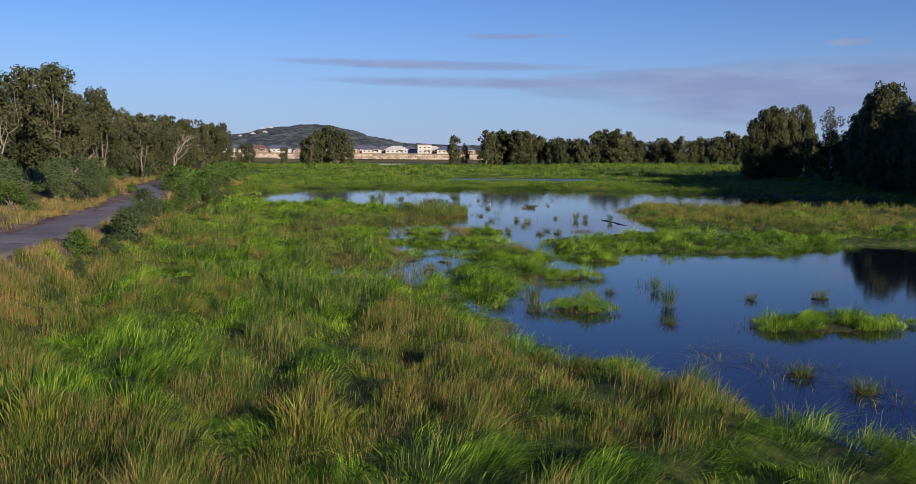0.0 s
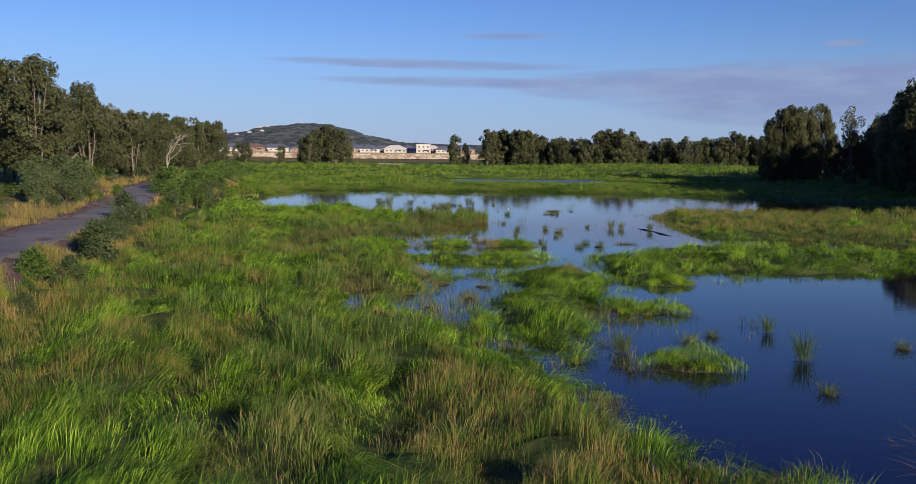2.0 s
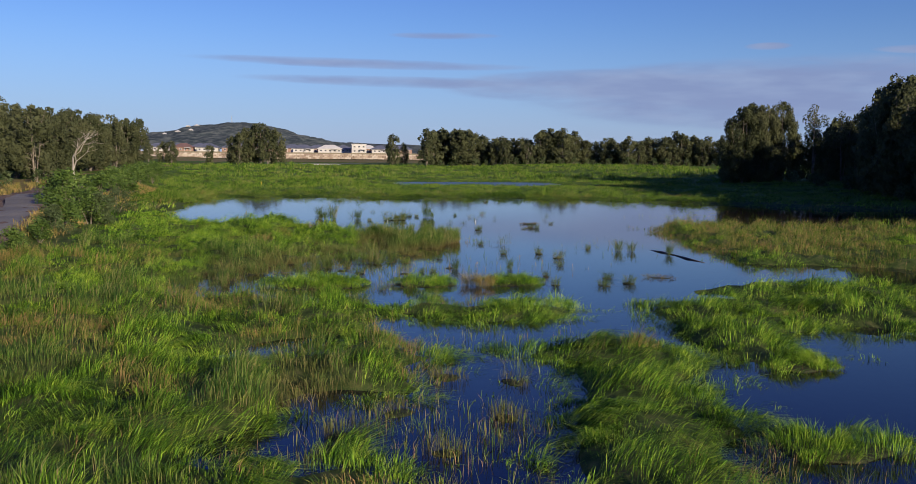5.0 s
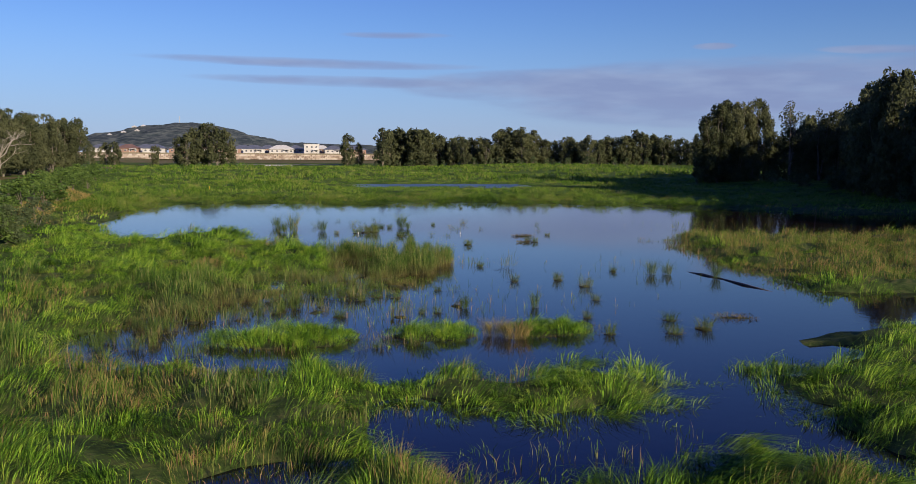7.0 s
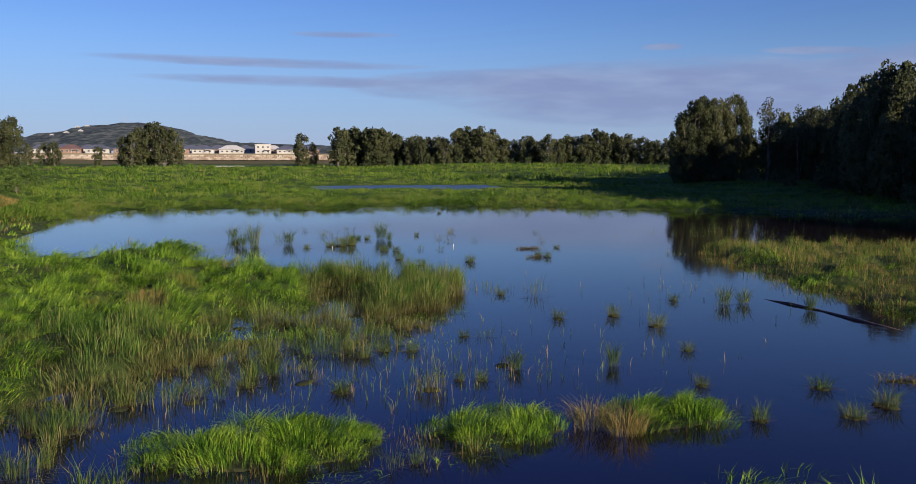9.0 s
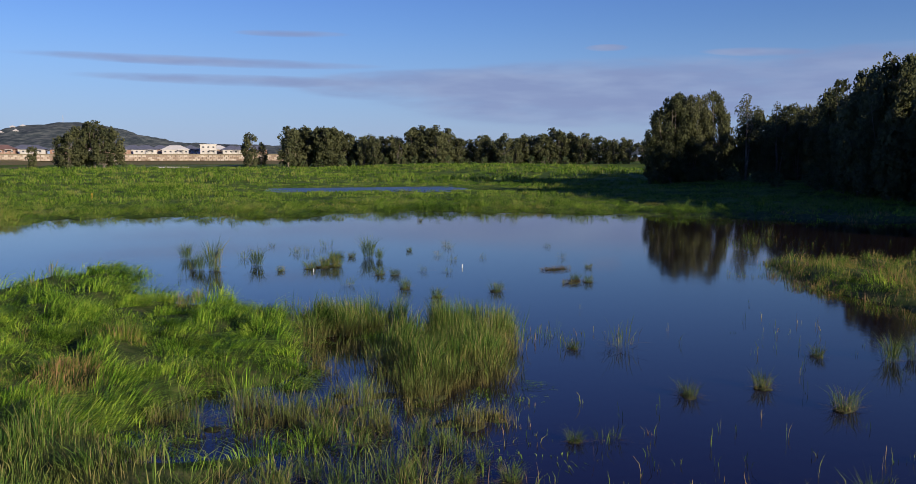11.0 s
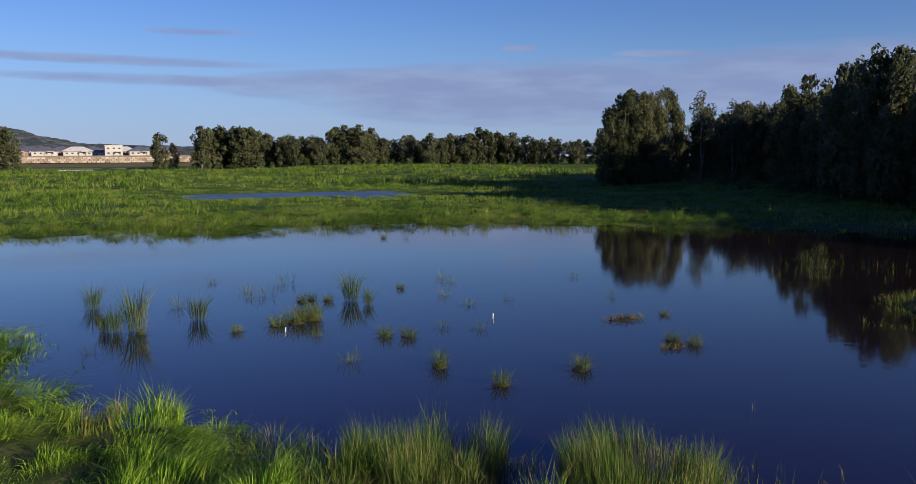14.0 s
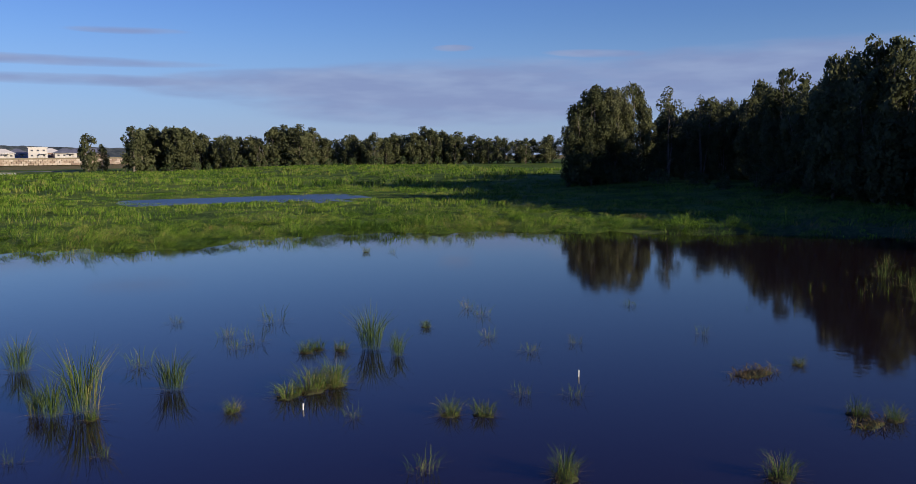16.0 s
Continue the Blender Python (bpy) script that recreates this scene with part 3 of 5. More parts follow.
def marsh(rnd):
    """All that grows on land round the ponds: tussocks of bent blades, in three kinds."""
    zones = [  # x0, x1, y0, y1, tussocks per square metre, blades each, blade width, radius
        (-10, 13, 2, 24, 4.6, 114, 0.0092, 0.4), (-10, 13, 24, 46, 3.8, 92, 0.0116, 0.42), (-13, 13, 46, 55, 2.9, 74, 0.0148, 0.46), (-8, 8, 55, 72, 3.6, 100, 0.0116, 0.42), (-13, -8, 55, 72, 2.4, 66, 0.0165, 0.46), (-13, 13, 72, 86, 2.6, 70, 0.0155, 0.46), (13, 27, 6, 42, 2.6, 100, 0.0115, 0.45), (18, 40, 40, 76, 2.1, 80, 0.0145, 0.54), (40, 64, 60, 76, 0.8, 40, 0.035, 0.5),
        (-16, -10, 10, 42, 1.8, 80, 0.015, 0.35), (-32, -13, 76, 126, 0.8, 30, 0.045, 0.5), (-27, 46, 104, 135, 1.6, 44, 0.021, 0.6), (28, 46, 90, 104, 1.4, 40, 0.022, 0.55), (46, 84, 84, 135, 0.7, 28, 0.05, 0.7)]
    got = {0: [], 1: [], 2: []}
    for x0, x1, y0, y1, per, each, wide, rad in zones:
        zone_y = y0
        tx, ty, tw, tl = tussocks(x0, x1, y0, y1, per, rnd)
        kind = kind_of(tx, ty, tl)
        size = rnd.uniform(0.75, 1.15, len(tx)) * np.where(tw > 0, 0.7, 1.0) * (1 - 0.35 * step(120, 140, ty))
        i = np.repeat(np.arange(len(tx)), each)
        i = i[(tw[i] < 0) | (rnd.random(len(i)) < 0.35)]
        n = len(i)
        r, a = rad * np.sqrt(rnd.random(n)) * rnd.uniform(0.6, 1.4, n), rnd.random(n) * 2 * np.pi
        x, y = tx[i] + r * np.cos(a), ty[i] + r * np.sin(a)
        for k in range(3):
            tall, out, wind, thin = SETTINGS[k][:4]
            s = kind[i] == k
            h = tall * size[i][s] * rnd.uniform(0.55, 1.12, s.sum())
            if k == 1:
                h = h * np.where((x[s] > 1.5) & (y[s] > 55) & (y[s] < 68), 1.35, 1.0)
            dome, chance, away = mounds(x[s], y[s])
            comb = -0.6 + 4.2 * (chance - 0.5)
            small = 0.62 if zone_y < 80 else 1.4
            tip, luck, side = mounds(x[s], y[s], small)
            h = h * (0.5 + 0.75 * dome) * (0.45 + 1.05 * tip)
            h = h * np.where((x[s] < 2.6) & (y[s] > 55) & (y[s] < 86) & (k == 0), 1.12, 1.0)
            edge = out * (1 - dome) * 0.9
            strong = wind * (0.55 + 0.5 * vnoise(x[s], y[s], 2.6, 31.0))
            lx = np.cos(comb) * strong + np.cos(away) * edge + np.cos(side) * (1 - tip) * 0.55 * out + np.cos(6.283 * luck) * 0.3 * wind + 0.22 * np.cos(a[s]) * (r[s] / rad) + rnd.normal(0, 0.2, s.sum())
            ly = np.sin(comb) * strong + np.sin(away) * edge + np.sin(side) * (1 - tip) * 0.55 * out + np.sin(6.283 * luck) * 0.3 * wind + 0.22 * np.sin(a[s]) * (r[s] / rad) + rnd.normal(0, 0.2, s.sum())
            full = rnd.random(s.sum()) < np.where(tip < 0.1, 0.8, 1.0)
            row = (x[s], y[s], h, np.full(s.sum(), wide * thin), np.clip(np.hypot(lx, ly), 0.02, 1.7), np.arctan2(ly, lx))
            got[k].append([q[full] for q in row])
    for k in range(3):
        x, y, h, wd, lean, ang = [np.concatenate(q) for q in zip(*got[k])]
        if k == 0:
            far = y > 98
            f = [q[far] for q in (x, y, h * (1 + 0.7 * step(-9, -1.5, wet(x, y))), wd, lean, ang)]
            tagged(blades("shore_grass", f[0], f[1], np.maximum(ground_z(f[0], f[1]), -0.06), f[2], f[3] * rnd.uniform(0.7, 1.3, len(f[0])), f[4], f[5], M_FIELD, rnd), "lush green grass along the far shore of the pond", "grass", kind="stuff")
            x, y, h, wd, lean, ang = [q[~far] for q in (x, y, h, wd, lean, ang)]
        ob = blades(SETTINGS[k][4], x, y, np.maximum(ground_z(x, y), -0.06), h, wd * rnd.uniform(0.7, 1.3, len(x)), lean, ang, SETTINGS[k][6], rnd)
        tagged(ob, SETTINGS[k][5], "grass", kind="stuff")
        if k == 2:
            seeding(x, y, h, lean, ang, rnd)


M_SEED = material("seed_head", [(0.2, (0.05, 0.032, 0.016)), (0.5, (0.11, 0.068, 0.034)), (0.8, (0.19, 0.125, 0.065))], scale=0.9, per_island=0.6, broad=0.4, rough=0.8, spec=0.1, translucent=0.15)


def seeding(x, y, h, lean, ang, rnd):
    """Small brown seed heads at the tips of the taller sedge."""
    s = (rnd.random(len(x)) < 0.22 * step(0.3, 0.6, vnoise(x, y, 1.7, 61.0))) & (y < 74) & (h > 0.3)
    x, y, h, lean, ang = x[s], y[s], h[s], lean[s], ang[s]
    n = len(x)
    z = np.maximum(ground_z(x, y), -0.06) + h * np.sqrt(np.clip(1 - 0.6 * np.minimum(lean, 1.2) ** 2, 0.15, 1))
    p = np.stack([x + np.cos(ang) * lean * h, y + np.sin(ang) * lean * h, z], 1)
    a = rnd.normal(size=(n, 3)) * 0.6 + np.array([0, 0, 1.0])
    a = a / np.linalg.norm(a, axis=1)[:, None] * rnd.uniform(0.014, 0.032, n)[:, None]
    t = rnd.random(n) * 6.283
    c = np.stack([np.cos(t), np.sin(t), np.zeros(n)], 1) * rnd.uniform(0.005, 0.011, n)[:, None]
    v = np.stack([p - a, p + c, p + a, p - c], 1).reshape(-1, 3)
    ob = new("seed_heads", array_mesh("seed_heads", v, [np.arange(n)[:, None] * 4 + np.array([[0, 1, 2, 3]])], M_SEED))
    tagged(ob, "small rusty brown seed heads on the sedge", "grass", kind="stuff")


marsh(np.random.default_rng(11))


def meadow(rnd):
    """The far field beyond the ponds: lower, mixed grass in soft clumps."""
    xs, ys, hs, ws = [], [], [], []
    for x0, x1, y0, y1, per, each, wide, rad, tall in ((-38, 84, 134, 200, 0.5, 16, 0.05, 0.6, 0.62), (-75, 125, 200, 360, 0.1, 14, 0.14, 1.1, 0.85)):
        tx, ty, tw, tl = tussocks(x0, x1, y0, y1, per, rnd)
        i = np.repeat(np.arange(len(tx)), each)
        n = len(i)
        r, a = rad * np.sqrt(rnd.random(n)), rnd.random(n) * 6.283
        xs.append(tx[i] + r * np.cos(a))
        ys.append(ty[i] + r * np.sin(a))
        hs.append(tall * rnd.uniform(0.5, 1.1, n) * (0.2 + 1.5 * vnoise(tx, ty, 5.0, 91)[i] * vnoise(tx, ty, 11.0, 17)[i] * 1.6))
        ws.append(np.full(n, wide))
    x, y, h, wd = [np.concatenate(q) for q in (xs, ys, hs, ws)]
    h = h * np.where(wet(x, y) > -6, 0.4, 1.0)
    ob = blades("field_grass", x, y, np.maximum(ground_z(x, y), -0.05), h, wd, rnd.uniform(0.1, 0.6, len(x)), rnd.random(len(x)) * 6.283, M_FIELD, rnd)
    tagged(ob, "rough green field grass beyond the ponds", "grass", kind="stuff")


meadow(np.random.default_rng(12))

# outlines of the islets: centre, half-widths, turn
ISLETS = [(8.3, 18.7, 1.05, 0.75, -4), (15.0, 15.9, 2.7, 1.15, 6), (9.3, 25.9, 1.35, 0.8, -8), (0.35, 46.0, 2.3, 1.3, -4), (4.55, 45.9, 1.6, 0.85, 4), (8.1, 45.9, 1.4, 0.9, 10), (12.0, 31.6, 1.0, 0.7, 10)]


def islet(cx, cy, rx, ry, turn, rnd):
    """Several hummocks of fine grass run together, each combed its own way, low and ragged at the rim."""
    c, s = math.cos(radians(turn)), math.sin(radians(turn))
    many = max(6, int(9 * rx * ry))
    rr, ra = np.sqrt((np.arange(many) + rnd.random(many)) / many) * 0.9, np.arange(many) * 2.39996 + rnd.normal(0, 0.25, many)
    hx, hy = rr * rx * np.cos(ra), rr * ry * np.sin(ra)
    way, big = rnd.normal(-0.6, 1.5, many), rnd.uniform(0.45, 1.2, many)
    n = int(3.14 * rx * ry * 900)
    i = rnd.integers(0, many, n)
    r, a = rnd.random(n) ** 0.6, rnd.random(n) * 6.283
    rad = 0.5 * big[i]
    u, v = hx[i] + r * rad * np.cos(a), hy[i] + r * rad * np.sin(a) * 0.85
    x, y = u * c - v * s, u * s + v * c
    root = new("grass_islet")
    root.location = (cx, cy, 0)
    rim = np.clip(np.hypot(u / rx, v / ry), 0, 1.2)
    h = (0.5 if rx > 2 else 0.56) * big[i] * (1.0 - 0.42 * r) * rnd.uniform(0.6, 1.15, n) * (1.05 - 0.35 * rim ** 2)
    lx = np.cos(way[i]) * 0.7 + np.cos(a) * r * 0.8 + rnd.normal(0, 0.16, n)
    ly = np.sin(way[i]) * 0.7 + np.sin(a) * r * 0.8 + rnd.normal(0, 0.16, n)
    foot = 0.03 + 0.16 * big[i] * (1 - r ** 2) * (1 - 0.6 * np.minimum(rim, 1))
    blades("grass_clump", x, y, foot, h, rnd.uniform(0.006, 0.0115, n), np.clip(np.hypot(lx, ly), 0.03, 1.4), np.arctan2(ly, lx), M_GRASS, rnd, root)
    m = int(90 * (rx + ry))
    e = rnd.random(m) * 6.283
    k = rnd.uniform(0.8, 1.12, m)
    u, v = k * rx * np.cos(e), k * ry * np.sin(e)
    fringe = blades("dead_stem_fringe", u * c - v * s, u * s + v * c, np.full(m, -0.02), rnd.uniform(0.08, 0.32, m), rnd.uniform(0.006, 0.011, m), rnd.uniform(0.1, 1.1, m), e + rnd.normal(0, 0.8, m), M_STRAW, rnd, root)
    tagged(fringe, kind="stuff")
    bm = bmesh.new()
    bmesh.ops.create_icosphere(bm, subdivisions=3, radius=1.0)
    for q in bm.verts:
        k = 0.78 + 0.2 * noise.noise(Vector((q.co.x * 2 + cx, q.co.y * 2 + cy, q.co.z)))
        u, v = q.co.x * rx * k, q.co.y * ry * k
        q.co = Vector((u * c - v * s, u * s + v * c, q.co.z * 0.12 - 0.02))
    part("peat_base", bm, M_MUD, root, "dark wet root mat", True)
    return tagged(root, "low islet of bright green grass standing in the water", "grass islet", group="islets in the ponds")


for k, args in enumerate(ISLETS):
    islet(*args, np.random.default_rng(100 + k))


def rush_stand(cx, cy, rx, ry, turn, tall, seed):
    """A thick upright stand of rushes rising straight from the water."""
    rnd = np.random.default_rng(seed)
    n = int(3.14 * rx * ry * (950 if rx > 1 else 420))
    r, a = np.sqrt(rnd.random(n)), rnd.random(n) * 6.283
    rag = 0.75 + 0.5 * vnoise(np.cos(a) * 2.2 + cx, np.sin(a) * 2.2 + cy, 0.8)
    c, s = math.cos(radians(turn)), math.sin(radians(turn))
    u, v = r * rx * rag * np.cos(a), r * ry * rag * np.sin(a)
    x, y = u * c - v * s, u * s + v * c
    lump = vnoise(x + cx, y + cy, 0.6, 13.0)
    keep = (lump > 0.42) | (rnd.random(n) < 0.2)
    x, y, r, a, lump = x[keep], y[keep], r[keep], a[keep], lump[keep]
    n = len(x)
    root = new("rush_stand")
    root.location = (cx, cy, 0)
    h = tall * rnd.uniform(0.5, 1.1, n) * (0.4 + 0.85 * lump) * (1 - 0.22 * r ** 4)
    lean = np.clip(0.06 + 0.17 * r + rnd.normal(0, 0.09, n), 0.01, 0.9)
    tagged(blades("rush_clump", x, y, np.full(n, -0.05), h, rnd.uniform(0.006, 0.0095, n), lean, a + rnd.normal(0, 0.9, n), M_RUSH, rnd, root), kind="stuff")
    if rx > 1:
        m = n // 6
        i = rnd.permutation(n)[:m]
        blades("dead_stem_fringe", x[i] * 1.04, y[i] * 1.04, np.full(m, -0.05), tall * rnd.uniform(0.2, 0.5, m), rnd.uniform(0.007, 0.012, m), rnd.uniform(0.1, 0.9, m), a[i] + rnd.normal(0, 0.8, m), M_SEDGE, rnd, root)
    bm = bmesh.new()
    bmesh.ops.create_icosphere(bm, subdivisions=2, radius=1.0)
    for q in bm.verts:
        k = 0.72 + 0.14 * noise.noise(Vector((q.co.x * 2 + cx, q.co.y * 2 + cy, q.co.z)))
        u, v = q.co.x * rx * k, q.co.y * ry * k
        q.co = Vector((u * c - v * s, u * s + v * c, q.co.z * 0.08 - 0.03))
    part("root_mat", bm, M_MUD, root, "dark wet root mat", True)
    return tagged(root, "thick upright stand of green rushes with straw-brown feet", "rushes", group="rush stands")


for k, args in enumerate(((4.75, 65.4, 1.3, 1.2, 0, 1.25), (7.2, 63.0, 1.25, 2.2, -35, 1.15), (6.2, 60.9, 1.25, 1.0, 0, 1.0), (4.7, 60.4, 0.95, 0.9, 20, 0.9), (5.1, 58.9, 0.7, 0.6, 10, 0.8))):
    rush_stand(*args, 500 + k)
# small stands in the shallows
for k, args in enumerate(((1.2, 57.1, 0.75, 0.55, 0, 0.75), (0.9, 57.9, 0.55, 0.45, 30, 0.7), (1.6, 56.8, 0.35, 0.35, 0, 0.55), (2.3, 57.5, 0.3, 0.25, 0, 0.4), (2.8, 56.1, 0.4, 0.38, 0, 0.8), (3.0, 57.4, 0.35, 0.3, 0, 0.75), (0.1, 57.0, 0.28, 0.25, 0, 0.5), (-0.7, 57.7, 0.4, 0.3, 0, 0.6), (-0.4, 57.8, 0.35, 0.3, 0, 0.6), (0.6, 57.0, 0.2, 0.2, 0, 0.4), (3.7, 58.2, 0.5, 0.4, 0, 0.85), (4.2, 57.7, 0.4, 0.35, 0, 0.8), (4.6, 57.7, 0.45, 0.35, 0, 0.7), (3.0, 62.0, 0.25, 0.25, 0, 0.35), (2.8, 58.5, 0.25, 0.22, 0, 0.55), (4.4, 55.9, 0.5, 0.35, 0, 0.6), (4.8, 55.6, 0.35, 0.3, 0, 0.55), (5.4, 56.1, 0.3, 0.25, 0, 0.5), (3.1, 56.0, 0.28, 0.25, 0, 0.42), (4.1, 56.9, 0.36, 0.34, 37, 0.55), (4.7, 55.6, 0.44, 0.30, 74, 0.48), (0.8, 53.6, 0.32, 0.25, 111, 0.60), (-0.1, 54.6, 0.28, 0.34, 148, 0.42), (-0.8, 52.6, 0.36, 0.30, 5, 0.55), (1.4, 50.3, 0.44, 0.25, 42, 0.48), (4.0, 49.0, 0.32, 0.34, 79, 0.60), (6.2, 50.7, 0.28, 0.30, 116, 0.42), (-1.7, 52.5, 0.36, 0.25, 153, 0.55), (-2.1, 51.0, 0.44, 0.34, 10, 0.48), (-2.4, 49.2, 0.32, 0.30, 47, 0.60), (-1.0, 49.3, 0.28, 0.25, 84, 0.42), (-3.1, 47.9, 0.36, 0.34, 121, 0.55), (-3.0, 52.3, 0.44, 0.30, 158, 0.48), (2.8, 58.0, 0.32, 0.25, 15, 0.60), (-1.2, 55.4, 0.28, 0.34, 52, 0.42), (0.8, 57.0, 0.36, 0.30, 89, 0.55), (5.3, 55.9, 0.44, 0.25, 126, 0.48), (-3.7, 47.9, 0.32, 0.34, 163, 0.60), (-3.8, 50.0, 0.28, 0.30, 20, 0.42), (-3.0, 49.4, 0.36, 0.25, 57, 0.55), (0.9, 27.7, 0.55, 0.40, 10, 0.50), (2.0, 29.0, 0.50, 0.40, 40, 0.55), (3.9, 24.4, 0.30, 0.60, 0, 0.50), (3.3, 31.6, 0.45, 0.50, 0, 0.50), (4.7, 31.0, 0.30, 0.50, 20, 0.45), (2.6, 26.6, 0.40, 0.30, 0, 0.50), (4.0, 28.4, 0.35, 0.40, 0, 0.50), (3.6, 22.3, 0.35, 0.50, 10, 0.55), (4.3, 20.6, 0.40, 0.30, 0, 0.50))):
    rush_stand(*args, 540 + k)


# ---- single tufts standing in the water ----
def tuft_mesh(name, seed, tall, radius, count, litter, splay=0.22, reach=1.0):
    """A fan of thin stems from a tight foot, green above and with broken brown stems lying round it."""
    rnd = np.random.default_rng(seed)
    r = radius * rnd.random(count) ** 0.8
    a = rnd.random(count) * 2 * np.pi
    x, y = r * np.cos(a), r * np.sin(a)
    h = tall * np.clip(rnd.normal(0.72, 0.22, count), 0.15, 1.15)
    l = np.clip(np.abs(rnd.normal(splay, 0.2, count)) + 0.35 * r / radius * splay, 0.02, 1.1)
    v, f = blade_arrays(x, y, np.zeros(count), h, rnd.uniform(0.008, 0.014, count), l, a + rnd.normal(0, 0.6, count), rnd)
    b = rnd.random(litter) * 2 * np.pi
    q = radius * 0.9 * rnd.random(litter)
    u, g = blade_arrays(q * np.cos(b), q * np.sin(b), np.zeros(litter), rnd.uniform(0.25, 0.8, litter) * reach, rnd.uniform(0.009, 0.016, litter), rnd.uniform(0.7, 1.1, litter), b + rnd.normal(0, 0.8, litter), rnd)
    u[:, 2] = 0.045 + np.abs(u[:, 2]) * 0.2
    faces = [f[0], g[0] + len(v)]
    return array_mesh(name, np.concatenate([v, u]), faces, [M_TUFT, M_STRAW], slots=np.repeat([0, 1], [count, litter]))


TUFT_MESHES = {
    "tall": [tuft_mesh("grass_clump", s, 1.15, 0.24, 190, 40, 0.3, 1.0) for s in (1, 2, 3)],
    "low": [tuft_mesh("grass_clump", s, 0.72, 0.3, 170, 100, 0.45, 1.2) for s in (4, 5, 6)],
    "fallen": [tuft_mesh("grass_clump", s, 0.4, 0.6, 16, 50, 0.5, 1.3) for s in (31, 32, 33)],
    "reed": [tuft_mesh("grass_clump", s, 0.62, 0.16, 60, 24, 0.28, 0.7) for s in (41, 42, 43)],
    "sparse": [tuft_mesh("grass_clump", s, 0.8, 0.42, 44, 40, 0.3, 1.5) for s in (7, 8, 9)],
}
TUFT_WORDS = {"tall": "tall upright clump of green rushes rising from the pond", "low": "small ragged grass tuft in shallow water with fallen blades",
              "fallen": "flattened broken rush stems lying on the water",
              "reed": "thin green reed tuft with a brown foot in the shallows",
              "sparse": "few thin dead stalks sticking out of the pond"}


def tuft(kind, x, y, size, rnd):
    root = new("grass_tuft" if kind != "sparse" else "dead_stalks")
    root.location = (x, y, -0.03)
    root.rotation_euler[2] = rnd.random() * 6.28
    wide = rnd.uniform(0.85, 1.25)
    root.scale = (size * wide, size * rnd.uniform(0.8, 1.1), size * rnd.uniform(0.85, 1.1))
    b = new("grass_clump", TUFT_MESHES[kind][int(rnd.integers(3))])
    b.parent = root
    if kind == "low":
        bm = bmesh.new()
        bmesh.ops.create_icosphere(bm, subdivisions=2, radius=0.3)
        for q in bm.verts:
            k = 1 + 0.7 * noise.noise(q.co * 6 + Vector((x, y, 0)))
            q.co = Vector((q.co.x * k * 1.2, q.co.y * k, 0.02 + q.co.z * k * 0.3))
        part("root_mound", bm, M_MUD, root, "dark wet root mound", True)
    return tagged(root, TUFT_WORDS[kind], "grass tuft", group="tufts in the pond")


TALL = [(0.4, 85.4, 1.15), (0.9, 80.6, 0.95), (1.5, 80.5, 1.45), (3.5, 81.5, 1.1), (9.2, 83.0, 1.3), (9.5, 81.9, 0.75), (6.9, 79.7, 0.75), (6.5, 79.8, 0.6),
        (10.9, 18.2, 0.95), (11.5, 21.5, 0.65), (6.7, 19.2, 0.75), (16.5, 56.6, 0.9), (17.2, 56.5, 0.8), (18.7, 54.9, 0.75), (8.9, 49.4, 0.7), (6.5, 49.7, 0.7), (0.6, 80.9, 0.7)]
LOW = [(4.3, 79.0, 0.42), (6.3, 79.7, 0.75), (5.7, 79.5, 0.6), (6.9, 79.9, 0.7), (7.5, 83.6, 0.5), (7.9, 83.8, 0.4), (8.4, 83.3, 0.5), (8.2, 76.4, 0.5), (8.8, 76.0, 0.45), (11.9, 85.0, 0.35), (18.6, 106.1, 0.4),
       (11.3, 70.5, 0.55), (8.2, 72.3, 0.6), (8.8, 70.0, 0.5), (15.4, 72.1, 0.45), (15.7, 71.5, 0.45), (11.8, 55.5, 0.5), (12.3, 53.6, 0.55), (9.9, 55.5, 0.45), (10.0, 47.2, 0.4),
       (9.7, 44.6, 0.45), (11.6, 44.3, 0.45), (12.8, 44.8, 0.55), (3.2, 51.8, 0.4), (15.1, 57.6, 0.4)]
LOW_MORE = [(9.6, 60.4, 0.35), (4.5, 52.2, 0.4), (3.8, 52.4, 0.4), (6.3, 53.6, 0.35), (11.5, 50.4, 0.4), (12.4, 46.3, 0.45), (2.2, 48.7, 0.45), (0.2, 49.7, 0.4), (4.9, 49.0, 0.3),
            (5.4, 48.9, 0.35), (9.7, 21.0, 0.4), (8.9, 20.5, 0.4), (10.0, 15.3, 0.4), (11.0, 9.4, 0.5), (11.7, 8.0, 0.5), (16.6, 19.5, 0.5), (14.1, 19.3, 0.4), (1.6, 79.9, 0.35), (17.8, 75.6, 0.35)]
